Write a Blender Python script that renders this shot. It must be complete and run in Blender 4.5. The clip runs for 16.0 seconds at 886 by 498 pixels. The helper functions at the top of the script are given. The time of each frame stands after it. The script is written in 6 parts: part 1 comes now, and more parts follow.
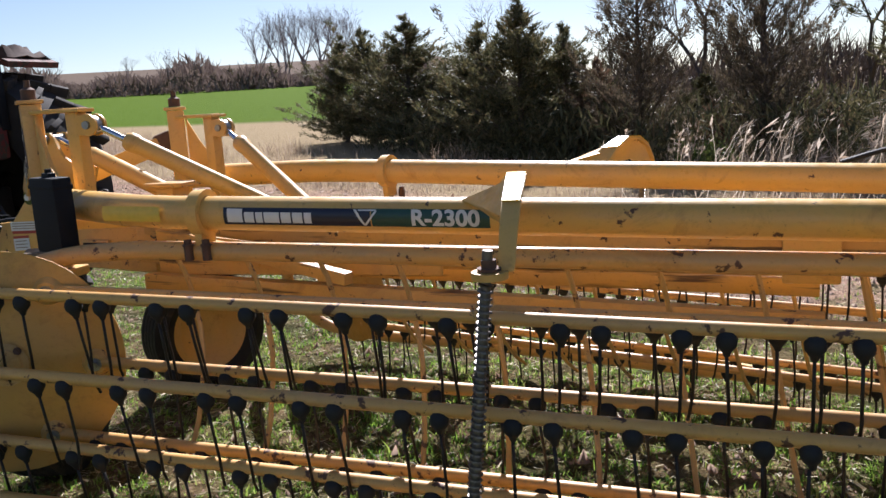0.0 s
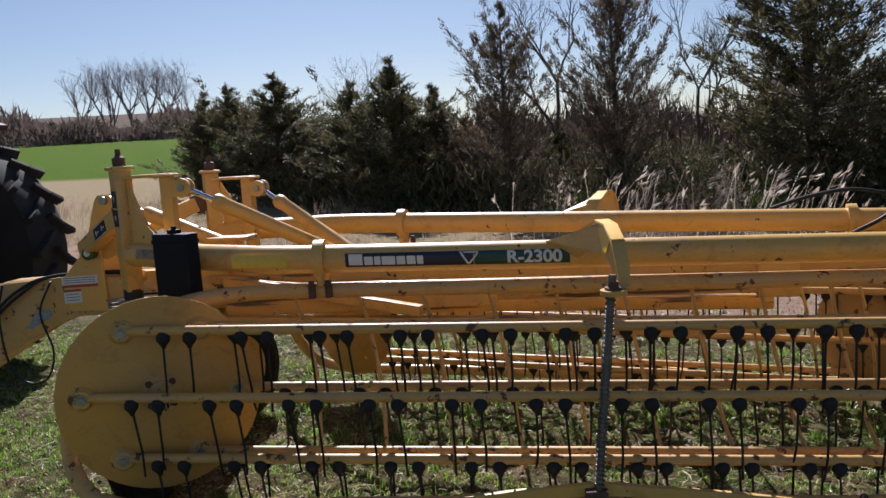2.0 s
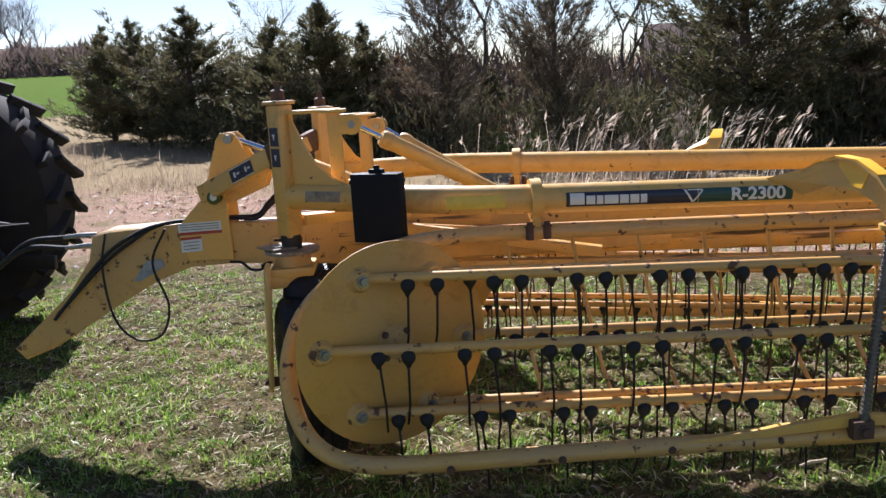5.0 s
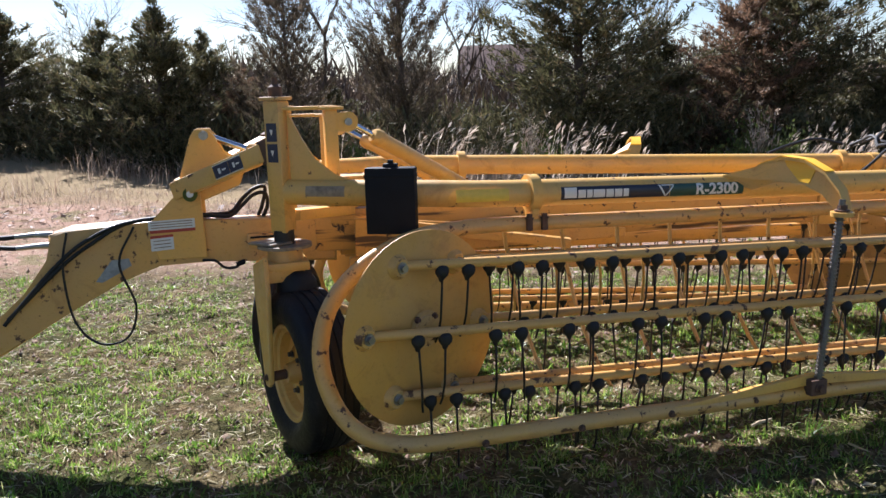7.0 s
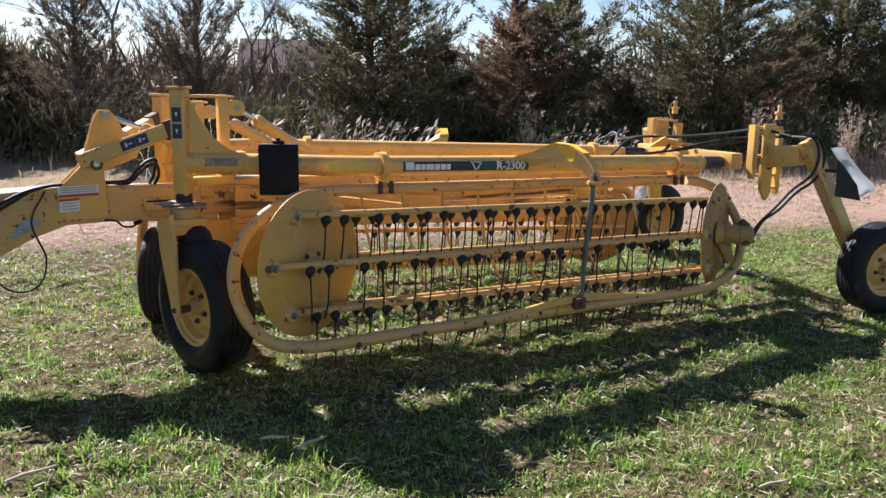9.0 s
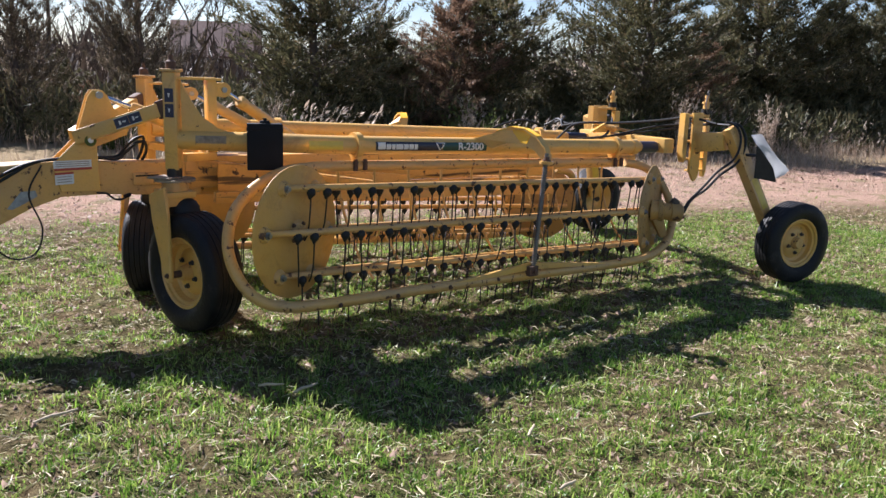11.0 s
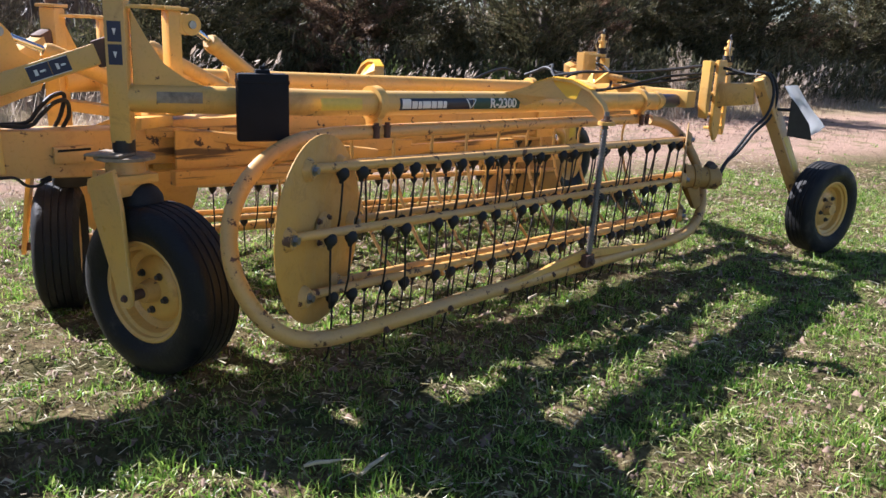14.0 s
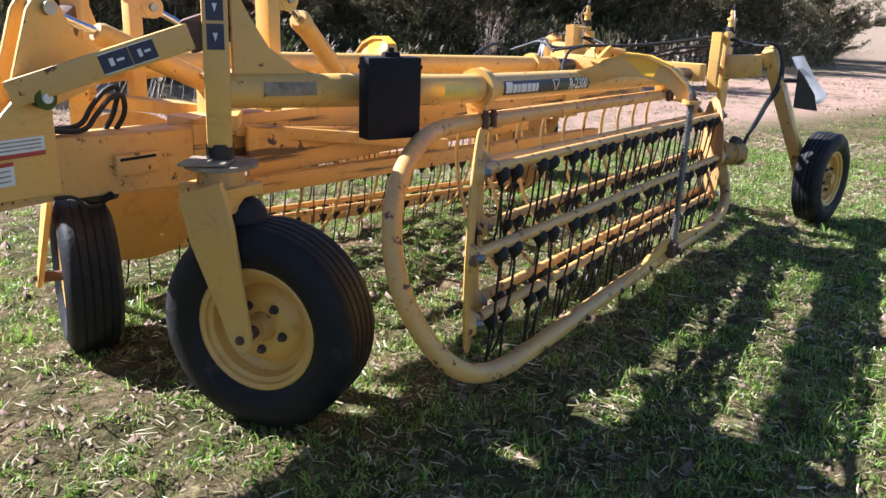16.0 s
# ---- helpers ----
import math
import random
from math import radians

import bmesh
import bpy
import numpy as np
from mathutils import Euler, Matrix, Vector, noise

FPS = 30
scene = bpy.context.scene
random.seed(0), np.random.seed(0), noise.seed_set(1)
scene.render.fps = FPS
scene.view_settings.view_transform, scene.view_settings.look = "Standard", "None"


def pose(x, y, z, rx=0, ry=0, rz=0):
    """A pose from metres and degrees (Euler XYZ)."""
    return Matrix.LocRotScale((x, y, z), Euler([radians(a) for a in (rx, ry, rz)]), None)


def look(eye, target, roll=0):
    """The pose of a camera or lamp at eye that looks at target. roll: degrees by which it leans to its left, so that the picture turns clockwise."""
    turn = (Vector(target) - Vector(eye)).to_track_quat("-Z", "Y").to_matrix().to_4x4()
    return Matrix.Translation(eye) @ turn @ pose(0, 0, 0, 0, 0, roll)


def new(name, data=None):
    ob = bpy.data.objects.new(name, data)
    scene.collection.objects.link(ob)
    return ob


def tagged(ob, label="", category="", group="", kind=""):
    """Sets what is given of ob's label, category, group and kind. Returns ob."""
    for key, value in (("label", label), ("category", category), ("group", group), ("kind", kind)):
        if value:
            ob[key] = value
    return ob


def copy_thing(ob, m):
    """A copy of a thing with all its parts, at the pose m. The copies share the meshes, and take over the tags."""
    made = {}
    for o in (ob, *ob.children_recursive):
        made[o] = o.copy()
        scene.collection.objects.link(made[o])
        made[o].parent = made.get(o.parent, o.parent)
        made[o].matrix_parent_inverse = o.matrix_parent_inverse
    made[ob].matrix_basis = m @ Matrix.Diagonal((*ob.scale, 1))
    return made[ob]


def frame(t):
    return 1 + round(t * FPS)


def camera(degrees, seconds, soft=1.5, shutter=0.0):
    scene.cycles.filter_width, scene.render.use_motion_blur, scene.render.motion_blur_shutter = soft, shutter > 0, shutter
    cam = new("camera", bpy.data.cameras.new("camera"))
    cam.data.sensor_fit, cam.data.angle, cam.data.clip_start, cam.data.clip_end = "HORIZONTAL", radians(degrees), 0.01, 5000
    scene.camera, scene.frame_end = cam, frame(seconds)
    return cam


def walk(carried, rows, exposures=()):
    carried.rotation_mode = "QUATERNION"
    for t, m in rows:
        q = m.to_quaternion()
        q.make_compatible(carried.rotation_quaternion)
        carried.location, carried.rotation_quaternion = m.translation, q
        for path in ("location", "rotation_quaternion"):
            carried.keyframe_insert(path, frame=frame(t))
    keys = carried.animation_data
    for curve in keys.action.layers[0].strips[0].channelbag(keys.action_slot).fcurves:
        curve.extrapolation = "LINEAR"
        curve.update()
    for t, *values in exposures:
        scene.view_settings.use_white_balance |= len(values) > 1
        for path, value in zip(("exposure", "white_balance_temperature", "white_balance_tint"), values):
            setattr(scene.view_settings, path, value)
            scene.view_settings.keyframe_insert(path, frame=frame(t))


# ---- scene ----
cam = camera(56.5, 16.0)
PATH = [
    (0, (2.995, -2.424, 1.498), (2.423, -0.539, 1.149), -3.7),
    (0.5, (2.894, -2.675, 1.528), (2.523, -0.733, 1.227), -3.6),
    (1, (2.695, -2.805, 1.551), (2.374, -0.848, 1.288), -3.8),
    (1.5, (2.499, -3.087, 1.603), (2.209, -1.123, 1.365), -4.4),
    (2, (2.213, -3.329, 1.617), (2.032, -1.353, 1.367), -3.9),
    (2.5, (2, -3.535, 1.617), (1.893, -1.562, 1.306), -3.5),
    (3, (1.746, -3.622, 1.651), (1.716, -1.653, 1.305), -3),
    (3.5, (1.424, -3.54, 1.633), (1.43, -1.572, 1.281), -3),
    (4, (1.217, -3.457, 1.658), (1.288, -1.498, 1.26), -3.4),
    (4.5, (1.042, -3.258, 1.663), (1.128, -1.301, 1.258), -3.6),
    (4.7, (0.947, -3.208, 1.668), (1.043, -1.252, 1.265), -3.5),
    (6.8, (0.039, -3.196, 1.644), (0.544, -1.301, 1.251), -2.1),
    (7, (-0.035, -3.251, 1.637), (0.538, -1.374, 1.253), -1.6),
    (7.5, (-0.177, -3.483, 1.652), (0.519, -1.649, 1.263), -0.5),
    (8, (-0.423, -3.712, 1.663), (0.436, -1.948, 1.273), 0),
    (8.5, (-0.687, -3.932, 1.675), (0.302, -2.236, 1.294), 0.4),
    (9, (-0.9, -4.184, 1.657), (0.159, -2.534, 1.261), 0.8),
    (9.2, (-0.982, -4.283, 1.649), (0.093, -2.643, 1.255), 0.5),
    (11.3, (-1.394, -4.492, 1.66), (-0.187, -2.956, 1.231), 1.7),
    (11.5, (-1.389, -4.466, 1.656), (-0.174, -2.939, 1.222), 1.4),
    (12, (-1.354, -4.297, 1.616), (-0.109, -2.802, 1.151), 1.9),
    (12.5, (-1.289, -3.959, 1.615), (-0.03, -2.487, 1.117), 2.3),
    (13, (-1.335, -3.568, 1.59), (0.004, -2.163, 1.106), 2.3),
    (13.5, (-1.343, -3.204, 1.56), (0.083, -1.89, 1.071), 2.3),
    (14, (-1.301, -2.806, 1.546), (0.141, -1.524, 1.021), 2.5),
    (14.5, (-1.365, -2.407, 1.544), (0.127, -1.19, 1.002), 1.8),
    (15, (-1.39, -2.082, 1.527), (0.156, -0.944, 0.966), 1.5),
    (15.5, (-1.403, -1.797, 1.51), (0.181, -0.719, 0.935), 2.1),
    (16, (-1.609, -1.579, 1.502), (0.04, -0.602, 0.931), 2.1),
]
walk(cam, [(t, look(eye, target, roll)) for t, eye, target, roll in PATH], exposures=[(0.0, 1.06, 6050, 17), (0.6, 0.78, 6050, 16), (1.1, 0.52, 5950, 16), (2.3, 0.58, 5900, 17), (3.0, 0.88, 5880, 15), (3.6, 1.02, 5860, 15), (4.7, 1.15, 5860, 16), (9.0, 1.38, 5860, 16), (12.0, 1.30, 5900, 18), (14.0, 1.53, 5800, 17), (16.0, 1.70, 5620, 17)])

# ---------------------------------------------------------------- sky, sun
SUN_EL, SUN_AZ = 39.0, -10.5          # degrees; azimuth clockwise from +y
to_sun = Vector((math.sin(radians(SUN_AZ)) * math.cos(radians(SUN_EL)),
                 math.cos(radians(SUN_AZ)) * math.cos(radians(SUN_EL)), math.sin(radians(SUN_EL))))
world = bpy.data.worlds.new("world")
scene.world = world
world.use_nodes = True
wn = world.node_tree
sky = wn.nodes.new("ShaderNodeTexSky")
sky.sky_type = "NISHITA"
sky.sun_disc = False
sky.sun_elevation = radians(SUN_EL)
sky.sun_rotation = radians(SUN_AZ)
sky.air_density, sky.dust_density, sky.ozone_density = 0.85, 0.35, 1.2
wn.links.new(sky.outputs[0], wn.nodes["Background"].inputs[0])
wn.nodes["Background"].inputs[1].default_value = 0.05
sun_data = bpy.data.lights.new("sun", "SUN")
sun_data.energy, sun_data.angle, sun_data.color = 5.0, radians(0.53), (1.0, 0.965, 0.91)
sun = new("sun", sun_data)
sun.matrix_world = look(to_sun * 60, (0, 0, 0))



# ---------------------------------------------------------------- materials
def nodes_of(name, rough=0.6, metal=0.0, spec=0.5):
    m = bpy.data.materials.new(name)
    m.use_nodes = True
    t = m.node_tree
    b = t.nodes["Principled BSDF"]
    b.inputs["Roughness"].default_value = rough
    b.inputs["Metallic"].default_value = metal
    b.inputs["Specular IOR Level"].default_value = spec
    return m, t, b


def noise_node(t, scale, detail=4.0, rough=0.55, coord="Object", dist=0.0):
    tc = t.nodes.new("ShaderNodeTexCoord")
    n = t.nodes.new("ShaderNodeTexNoise")
    n.inputs["Scale"].default_value = scale
    n.inputs["Detail"].default_value = detail
    n.inputs["Roughness"].default_value = rough
    n.inputs["Distortion"].default_value = dist
    if coord == "Position":
        g = t.nodes.new("ShaderNodeNewGeometry")
        t.links.new(g.outputs["Position"], n.inputs["Vector"])
    else:
        t.links.new(tc.outputs[coord], n.inputs["Vector"])
    return n.outputs["Fac"]


def ramp(t, fac, stops):
    r = t.nodes.new("ShaderNodeValToRGB")
    el = r.color_ramp.elements
    while len(el) < len(stops):
        el.new(0.5)
    for e, (p, c) in zip(el, stops):
        e.position, e.color = p, (*c, 1.0) if len(c) == 3 else c
    t.links.new(fac, r.inputs["Fac"])
    return r.outputs["Color"]


def mix(t, fac, a, b, mode="MIX"):
    m = t.nodes.new("ShaderNodeMix")
    m.data_type, m.blend_type = "RGBA", mode
    for sock, v in ((m.inputs[0], fac), (m.inputs[6], a), (m.inputs[7], b)):
        if isinstance(v, (int, float)):
            sock.default_value = v
        elif isinstance(v, tuple):
            sock.default_value = (*v, 1.0)
        else:
            t.links.new(v, sock)
    return m.outputs[2]


def bump(t, b, height, strength=0.2, dist=0.01):
    n = t.nodes.new("ShaderNodeBump")
    n.inputs["Strength"].default_value, n.inputs["Distance"].default_value = strength, dist
    t.links.new(height, n.inputs["Height"])
    t.links.new(n.outputs[0], b.inputs["Normal"])


def paint(name, base, dusty, rust=(0.11, 0.05, 0.025), rough=0.35, chips=0.66, rustiness=0.0, streaks=False):
    m, t, b = nodes_of(name, rough)
    big = noise_node(t, 2.3, 5, coord="Position")
    mid = noise_node(t, 17.0, 6, 0.65, coord="Position")
    fine = noise_node(t, 70.0, 4, 0.6, coord="Position")
    c = mix(t, ramp(t, big, [(0.35, (0, 0, 0)), (0.72, (1, 1, 1))]), base, dusty)
    c = mix(t, ramp(t, fine, [(0.55, (0, 0, 0)), (0.75, (0.35, 0.35, 0.35))]), c, tuple(v * 0.55 for v in base))
    stain = noise_node(t, 6.0, 6, 0.7, coord="Position", dist=0.8)
    c = mix(t, ramp(t, stain, [(0.56, (0, 0, 0)), (0.74, (0.6, 0.6, 0.6))]), c, tuple(v * k for v, k in zip(base, (0.45, 0.38, 0.5))))
    chip = ramp(t, mid, [(chips - rustiness, (0, 0, 0)), (chips + 0.03 - rustiness, (1, 1, 1))])
    c = mix(t, chip, c, rust)
    if streaks:
        g = t.nodes.new("ShaderNodeNewGeometry")
        stretch = t.nodes.new("ShaderNodeVectorMath")
        stretch.operation = "MULTIPLY"
        stretch.inputs[1].default_value = (1.1, 1.0, 17.0)
        t.links.new(g.outputs["Position"], stretch.inputs[0])
        sn = t.nodes.new("ShaderNodeTexNoise")
        sn.inputs["Scale"].default_value, sn.inputs["Detail"].default_value = 1.6, 6.0
        t.links.new(stretch.outputs[0], sn.inputs["Vector"])
        c = mix(t, ramp(t, sn.outputs["Fac"], [(0.57, (0, 0, 0)), (0.64, (0.9, 0.9, 0.9))]), c, (0.06, 0.03, 0.02))
    t.links.new(c, b.inputs["Base Color"])
    r = ramp(t, mid, [(0.3, (rough - 0.1,) * 3), (0.7, (rough + 0.25,) * 3)])
    t.links.new(r, b.inputs["Roughness"])
    bump(t, b, fine, 0.08, 0.004)
    return m


GRIMY = paint("grimy_paint", (0.47, 0.265, 0.065), (0.29, 0.185, 0.085), rust=(0.10, 0.05, 0.03), chips=0.61, rough=0.55)
YELLOW = paint("rake_paint", (0.77, 0.43, 0.08), (0.61, 0.38, 0.14))
YELLOW_OLD = paint("rake_paint_worn", (0.68, 0.375, 0.09), (0.51, 0.325, 0.145), chips=0.60)
BEAM = paint("rake_beam_paint", (0.70, 0.375, 0.08), (0.54, 0.325, 0.13), rust=(0.06, 0.03, 0.02), chips=0.62, streaks=True)
DISC = paint("reel_plate_paint", (0.65, 0.335, 0.055), (0.50, 0.29, 0.09), chips=0.72, rough=0.5)
BARPAINT = paint("tine_bar_paint", (0.69, 0.37, 0.09), (0.55, 0.325, 0.135), chips=0.60, rough=0.4)
MUDRED = paint("mud_caked_red_paint", (0.16, 0.012, 0.012), (0.09, 0.055, 0.045), rust=(0.06, 0.045, 0.035), chips=0.5, rough=0.7)
RED = paint("tractor_paint", (0.35, 0.015, 0.012), (0.22, 0.04, 0.03), rust=(0.10, 0.07, 0.05))


def plain(name, col, rough=0.6, metal=0.0, vary=0.35, scale=30.0, bumpy=0.1):
    m, t, b = nodes_of(name, rough, metal)
    n = noise_node(t, scale, 5, 0.6, coord="Position")
    n2 = noise_node(t, scale * 0.12, 3, coord="Position")
    c = ramp(t, n, [(0.3, tuple(v * (1 - vary) for v in col)), (0.7, tuple(min(1, v * (1 + vary)) for v in col))])
    c = mix(t, n2, c, tuple(v * (1 - vary * 0.6) for v in col))
    t.links.new(c, b.inputs["Base Color"])
    bump(t, b, n, bumpy, 0.004)
    return m


RUBBER = plain("rubber_black", (0.017, 0.016, 0.016), 0.75, bumpy=0.2)
DUSTYSTEEL = plain("dusty_steel", (0.10, 0.085, 0.075), 0.6, 0.4, vary=0.6, scale=22)
BOXBLACK = plain("black_plastic", (0.006, 0.007, 0.011), 0.7, scale=12)
BOXBLACK.node_tree.nodes["Principled BSDF"].inputs["Specular IOR Level"].default_value = 0.25
STEEL = plain("bare_steel", (0.36, 0.35, 0.33), 0.38, 0.9)
CHROME = plain("chrome_rod", (0.62, 0.62, 0.64), 0.18, 1.0, vary=0.1)
WIRE = plain("tine_wire", (0.035, 0.028, 0.024), 0.5, 0.5)
DARKSTEEL = plain("dark_steel", (0.05, 0.045, 0.042), 0.5, 0.6)
SPRING = plain("greasy_spring_steel", (0.16, 0.145, 0.13), 0.4, 0.7)
RUST = plain("rusty_steel", (0.13, 0.07, 0.045), 0.8, 0.1)
HOSE = plain("hose_rubber", (0.010, 0.010, 0.011), 0.62)
WHITE = plain("white_label", (0.72, 0.71, 0.68), 0.5, vary=0.1)
REDLABEL = plain("red_label", (0.42, 0.05, 0.03), 0.5, vary=0.1)
NAVY = plain("navy_decal", (0.012, 0.014, 0.035), 0.35, vary=0.15)
GREEN_DECAL = plain("green_decal", (0.012, 0.06, 0.045), 0.35, vary=0.15)
STICKER = plain("dark_sticker", (0.02, 0.025, 0.06), 0.35, vary=0.2)
TAPE = plain("bright_yellow_tape", (0.90, 0.50, 0.015), 0.35, vary=0.08)
# the toolbar's faded reflector, and the sunlit strip painted on the wheel legs
FADED = plain("faded_reflector_and_sunlit_yellow", (0.70, 0.49, 0.07), 0.4, vary=0.15)
GREYWORN = plain("worn_grey_patch", (0.31, 0.235, 0.15), 0.65, vary=0.6)
WORNMETAL = plain("worn_bare_metal", (0.34, 0.36, 0.38), 0.55, 0.3, vary=0.5, scale=25)
PLATE_GREY = plain("aluminium_sheet", (0.78, 0.78, 0.79), 0.45, 0.25, vary=0.15, scale=8)


def tyre_mat():
    m, t, b = nodes_of("tyre_rubber", 0.55, spec=0.28)
    n = noise_node(t, 7.0, 7, 0.7, coord="Position")
    c = ramp(t, n, [(0.38, (0.007, 0.007, 0.008)), (0.58, (0.016, 0.015, 0.015)), (0.70, (0.055, 0.047, 0.04)), (0.84, (0.12, 0.10, 0.08))])
    t.links.new(c, b.inputs["Base Color"])
    t.links.new(ramp(t, n, [(0.4, (0.48, 0.48, 0.48)), (0.7, (0.85, 0.85, 0.85))]), b.inputs["Roughness"])
    bump(t, b, noise_node(t, 70.0, 5, coord="Position"), 0.5, 0.006)
    return m


TYRE = tyre_mat()


def glass_mat():
    m, t, b = nodes_of("tinted_glass", 0.03)
    b.inputs["Base Color"].default_value = (0.35, 0.55, 0.58, 1)
    b.inputs["Transmission Weight"].default_value = 1.0
    return m


GLASS = glass_mat()


def ground_mat():
    m, t, b = nodes_of("soil_and_turf", 1.0, spec=0.04)
    g = t.nodes.new("ShaderNodeNewGeometry")
    sep = t.nodes.new("ShaderNodeSeparateXYZ")
    t.links.new(g.outputs["Position"], sep.inputs[0])

    def math_node(op, a, bb=0.0, cc=0.0):
        n = t.nodes.new("ShaderNodeMath")
        n.operation = op
        for s, v in zip(n.inputs, (a, bb, cc)):
            if isinstance(v, (int, float)):
                s.default_value = v
            else:
                t.links.new(v, s)
        return n.outputs[0]

    def band(v, lo, hi, soft):
        mr = t.nodes.new("ShaderNodeMapRange")
        mr.interpolation_type = "SMOOTHSTEP"
        mr.inputs[1].default_value, mr.inputs[2].default_value = lo, lo + soft
        t.links.new(v, mr.inputs[0])
        mr2 = t.nodes.new("ShaderNodeMapRange")
        mr2.interpolation_type = "SMOOTHSTEP"
        mr2.inputs[1].default_value, mr2.inputs[2].default_value = hi, hi + soft
        t.links.new(v, mr2.inputs[0])
        return math_node("SUBTRACT", mr.outputs[0], mr2.outputs[0])

    n_small = noise_node(t, 14.0, 8, 0.7, coord="Position")
    n_mid = noise_node(t, 2.2, 6, 0.6, coord="Position")
    n_big = noise_node(t, 0.35, 5, 0.55, coord="Position")
    n_fine = noise_node(t, 60.0, 5, 0.7, coord="Position")
    soil = mix(t, ramp(t, n_fine, [(0.40, (0, 0, 0)), (0.62, (1, 1, 1))]), ramp(t, n_small, [(0.32, (0.045, 0.026, 0.016)), (0.50, (0.13, 0.08, 0.05)), (0.70, (0.36, 0.25, 0.145))]), ramp(t, n_small, [(0.35, (0.12, 0.082, 0.04)), (0.65, (0.42, 0.32, 0.17))]))
    turf = ramp(t, n_small, [(0.3, (0.028, 0.036, 0.012)), (0.6, (0.085, 0.095, 0.032)), (0.82, (0.28, 0.24, 0.12))])
    near = mix(t, ramp(t, n_mid, [(0.36, (0.1, 0.1, 0.1)), (0.62, (0.9, 0.9, 0.9))]), soil, turf)
    track = mix(t, n_fine, mix(t, n_small, (0.32, 0.20, 0.145), (0.62, 0.43, 0.32)), (0.38, 0.24, 0.175))
    track = mix(t, ramp(t, n_mid, [(0.52, (0, 0, 0)), (0.60, (0.75, 0.75, 0.75))]), track, mix(t, n_fine, (0.10, 0.11, 0.035), (0.30, 0.25, 0.13)))
    dry = mix(t, n_small, (0.24, 0.17, 0.09), (0.42, 0.33, 0.20))
    field = mix(t, n_small, (0.058, 0.105, 0.003), (0.090, 0.150, 0.004))
    far = mix(t, n_big, (0.10, 0.072, 0.055), (0.16, 0.12, 0.09))
    # distance across the strip, square to the track
    line = math_node("ADD", math_node("MULTIPLY", sep.outputs[0], 0.36), sep.outputs[1])
    line = math_node("ADD", line, math_node("MULTIPLY", math_node("SUBTRACT", n_mid, 0.5), 1.8))
    track = mix(t, ramp(t, n_big, [(0.44, (0, 0, 0)), (0.62, (0.5, 0.5, 0.5))]), track, mix(t, n_small, (0.20, 0.12, 0.085), (0.42, 0.30, 0.21)))
    c = mix(t, band(line, 3.9, 500, 1.6), near, track)
    c = mix(t, band(line, 8.6, 9000, 1.8), c, dry)
    c = mix(t, band(line, 26, 9000, 4.0), c, far)
    c = mix(t, band(sep.outputs[0], 24, 9000, 8.0), c, mix(t, n_small, (0.22, 0.16, 0.11), (0.34, 0.26, 0.18)))
    left = math_node("SUBTRACT", math_node("MULTIPLY", sep.outputs[0], -1.0), math_node("MULTIPLY", sep.outputs[1], 0.17))
    fmask = math_node("MULTIPLY", band(left, 1.0, 9000, 2.0), band(sep.outputs[1], 31.0, 111, 3.0))
    c = mix(t, fmask, c, field)
    t.links.new(c, b.inputs["Base Color"])
    h = math_node("ADD", n_small, math_node("MULTIPLY", n_fine, 0.5))
    bump(t, b, h, 0.9, 0.05)
    return m


GROUND = ground_mat()


def leaf_mat(name, stops, trans=0.35, rough=0.6, spec=0.25):
    m, t, b = nodes_of(name, rough, spec=spec)
    g = t.nodes.new("ShaderNodeNewGeometry")
    n = noise_node(t, 0.9, 3, coord="Position")
    add = t.nodes.new("ShaderNodeMath")
    add.operation = "MULTIPLY_ADD"
    t.links.new(g.outputs["Random Per Island"], add.inputs[0])
    add.inputs[1].default_value = 0.6
    sc = t.nodes.new("ShaderNodeMath")
    sc.operation = "MULTIPLY"
    t.links.new(n, sc.inputs[0])
    sc.inputs[1].default_value = 0.4
    t.links.new(sc.outputs[0], add.inputs[2])
    c = ramp(t, add.outputs[0], stops)
    t.links.new(c, b.inputs["Base Color"])
    tr = t.nodes.new("ShaderNodeBsdfTranslucent")
    t.links.new(c, tr.inputs["Color"])
    ms = t.nodes.new("ShaderNodeMixShader")
    ms.inputs[0].default_value = trans
    t.links.new(b.outputs[0], ms.inputs[1])
    t.links.new(tr.outputs[0], ms.inputs[2])
    t.links.new(ms.outputs[0], t.nodes["Material Output"].inputs["Surface"])
    return m


GRASS = leaf_mat("grass_blades", [(0.15, (0.035, 0.085, 0.012)), (0.34, (0.12, 0.24, 0.028)), (0.55, (0.235, 0.37, 0.055)), (0.76, (0.41, 0.48, 0.12)), (0.90, (0.62, 0.56, 0.29))], 0.5, 0.36, 0.5)
STRAW = leaf_mat("straw", [(0.2, (0.10, 0.08, 0.035)), (0.5, (0.29, 0.25, 0.11)), (0.7, (0.52, 0.45, 0.25)), (0.85, (0.80, 0.72, 0.50))], 0.3)
STALK = plain("pale_corn_stalk", (0.56, 0.45, 0.30), 0.8, vary=0.4)
DRYGRASS = leaf_mat("dry_grass", [(0.2, (0.26, 0.18, 0.125)), (0.6, (0.45, 0.34, 0.25)), (0.95, (0.64, 0.54, 0.43))], 0.35)
CEDAR = leaf_mat("cedar_foliage", [(0.2, (0.048, 0.050, 0.024)), (0.45, (0.105, 0.103, 0.048)), (0.65, (0.165, 0.150, 0.072)), (0.82, (0.235, 0.175, 0.095)), (1.0, (0.36, 0.24, 0.15))], 0.28)
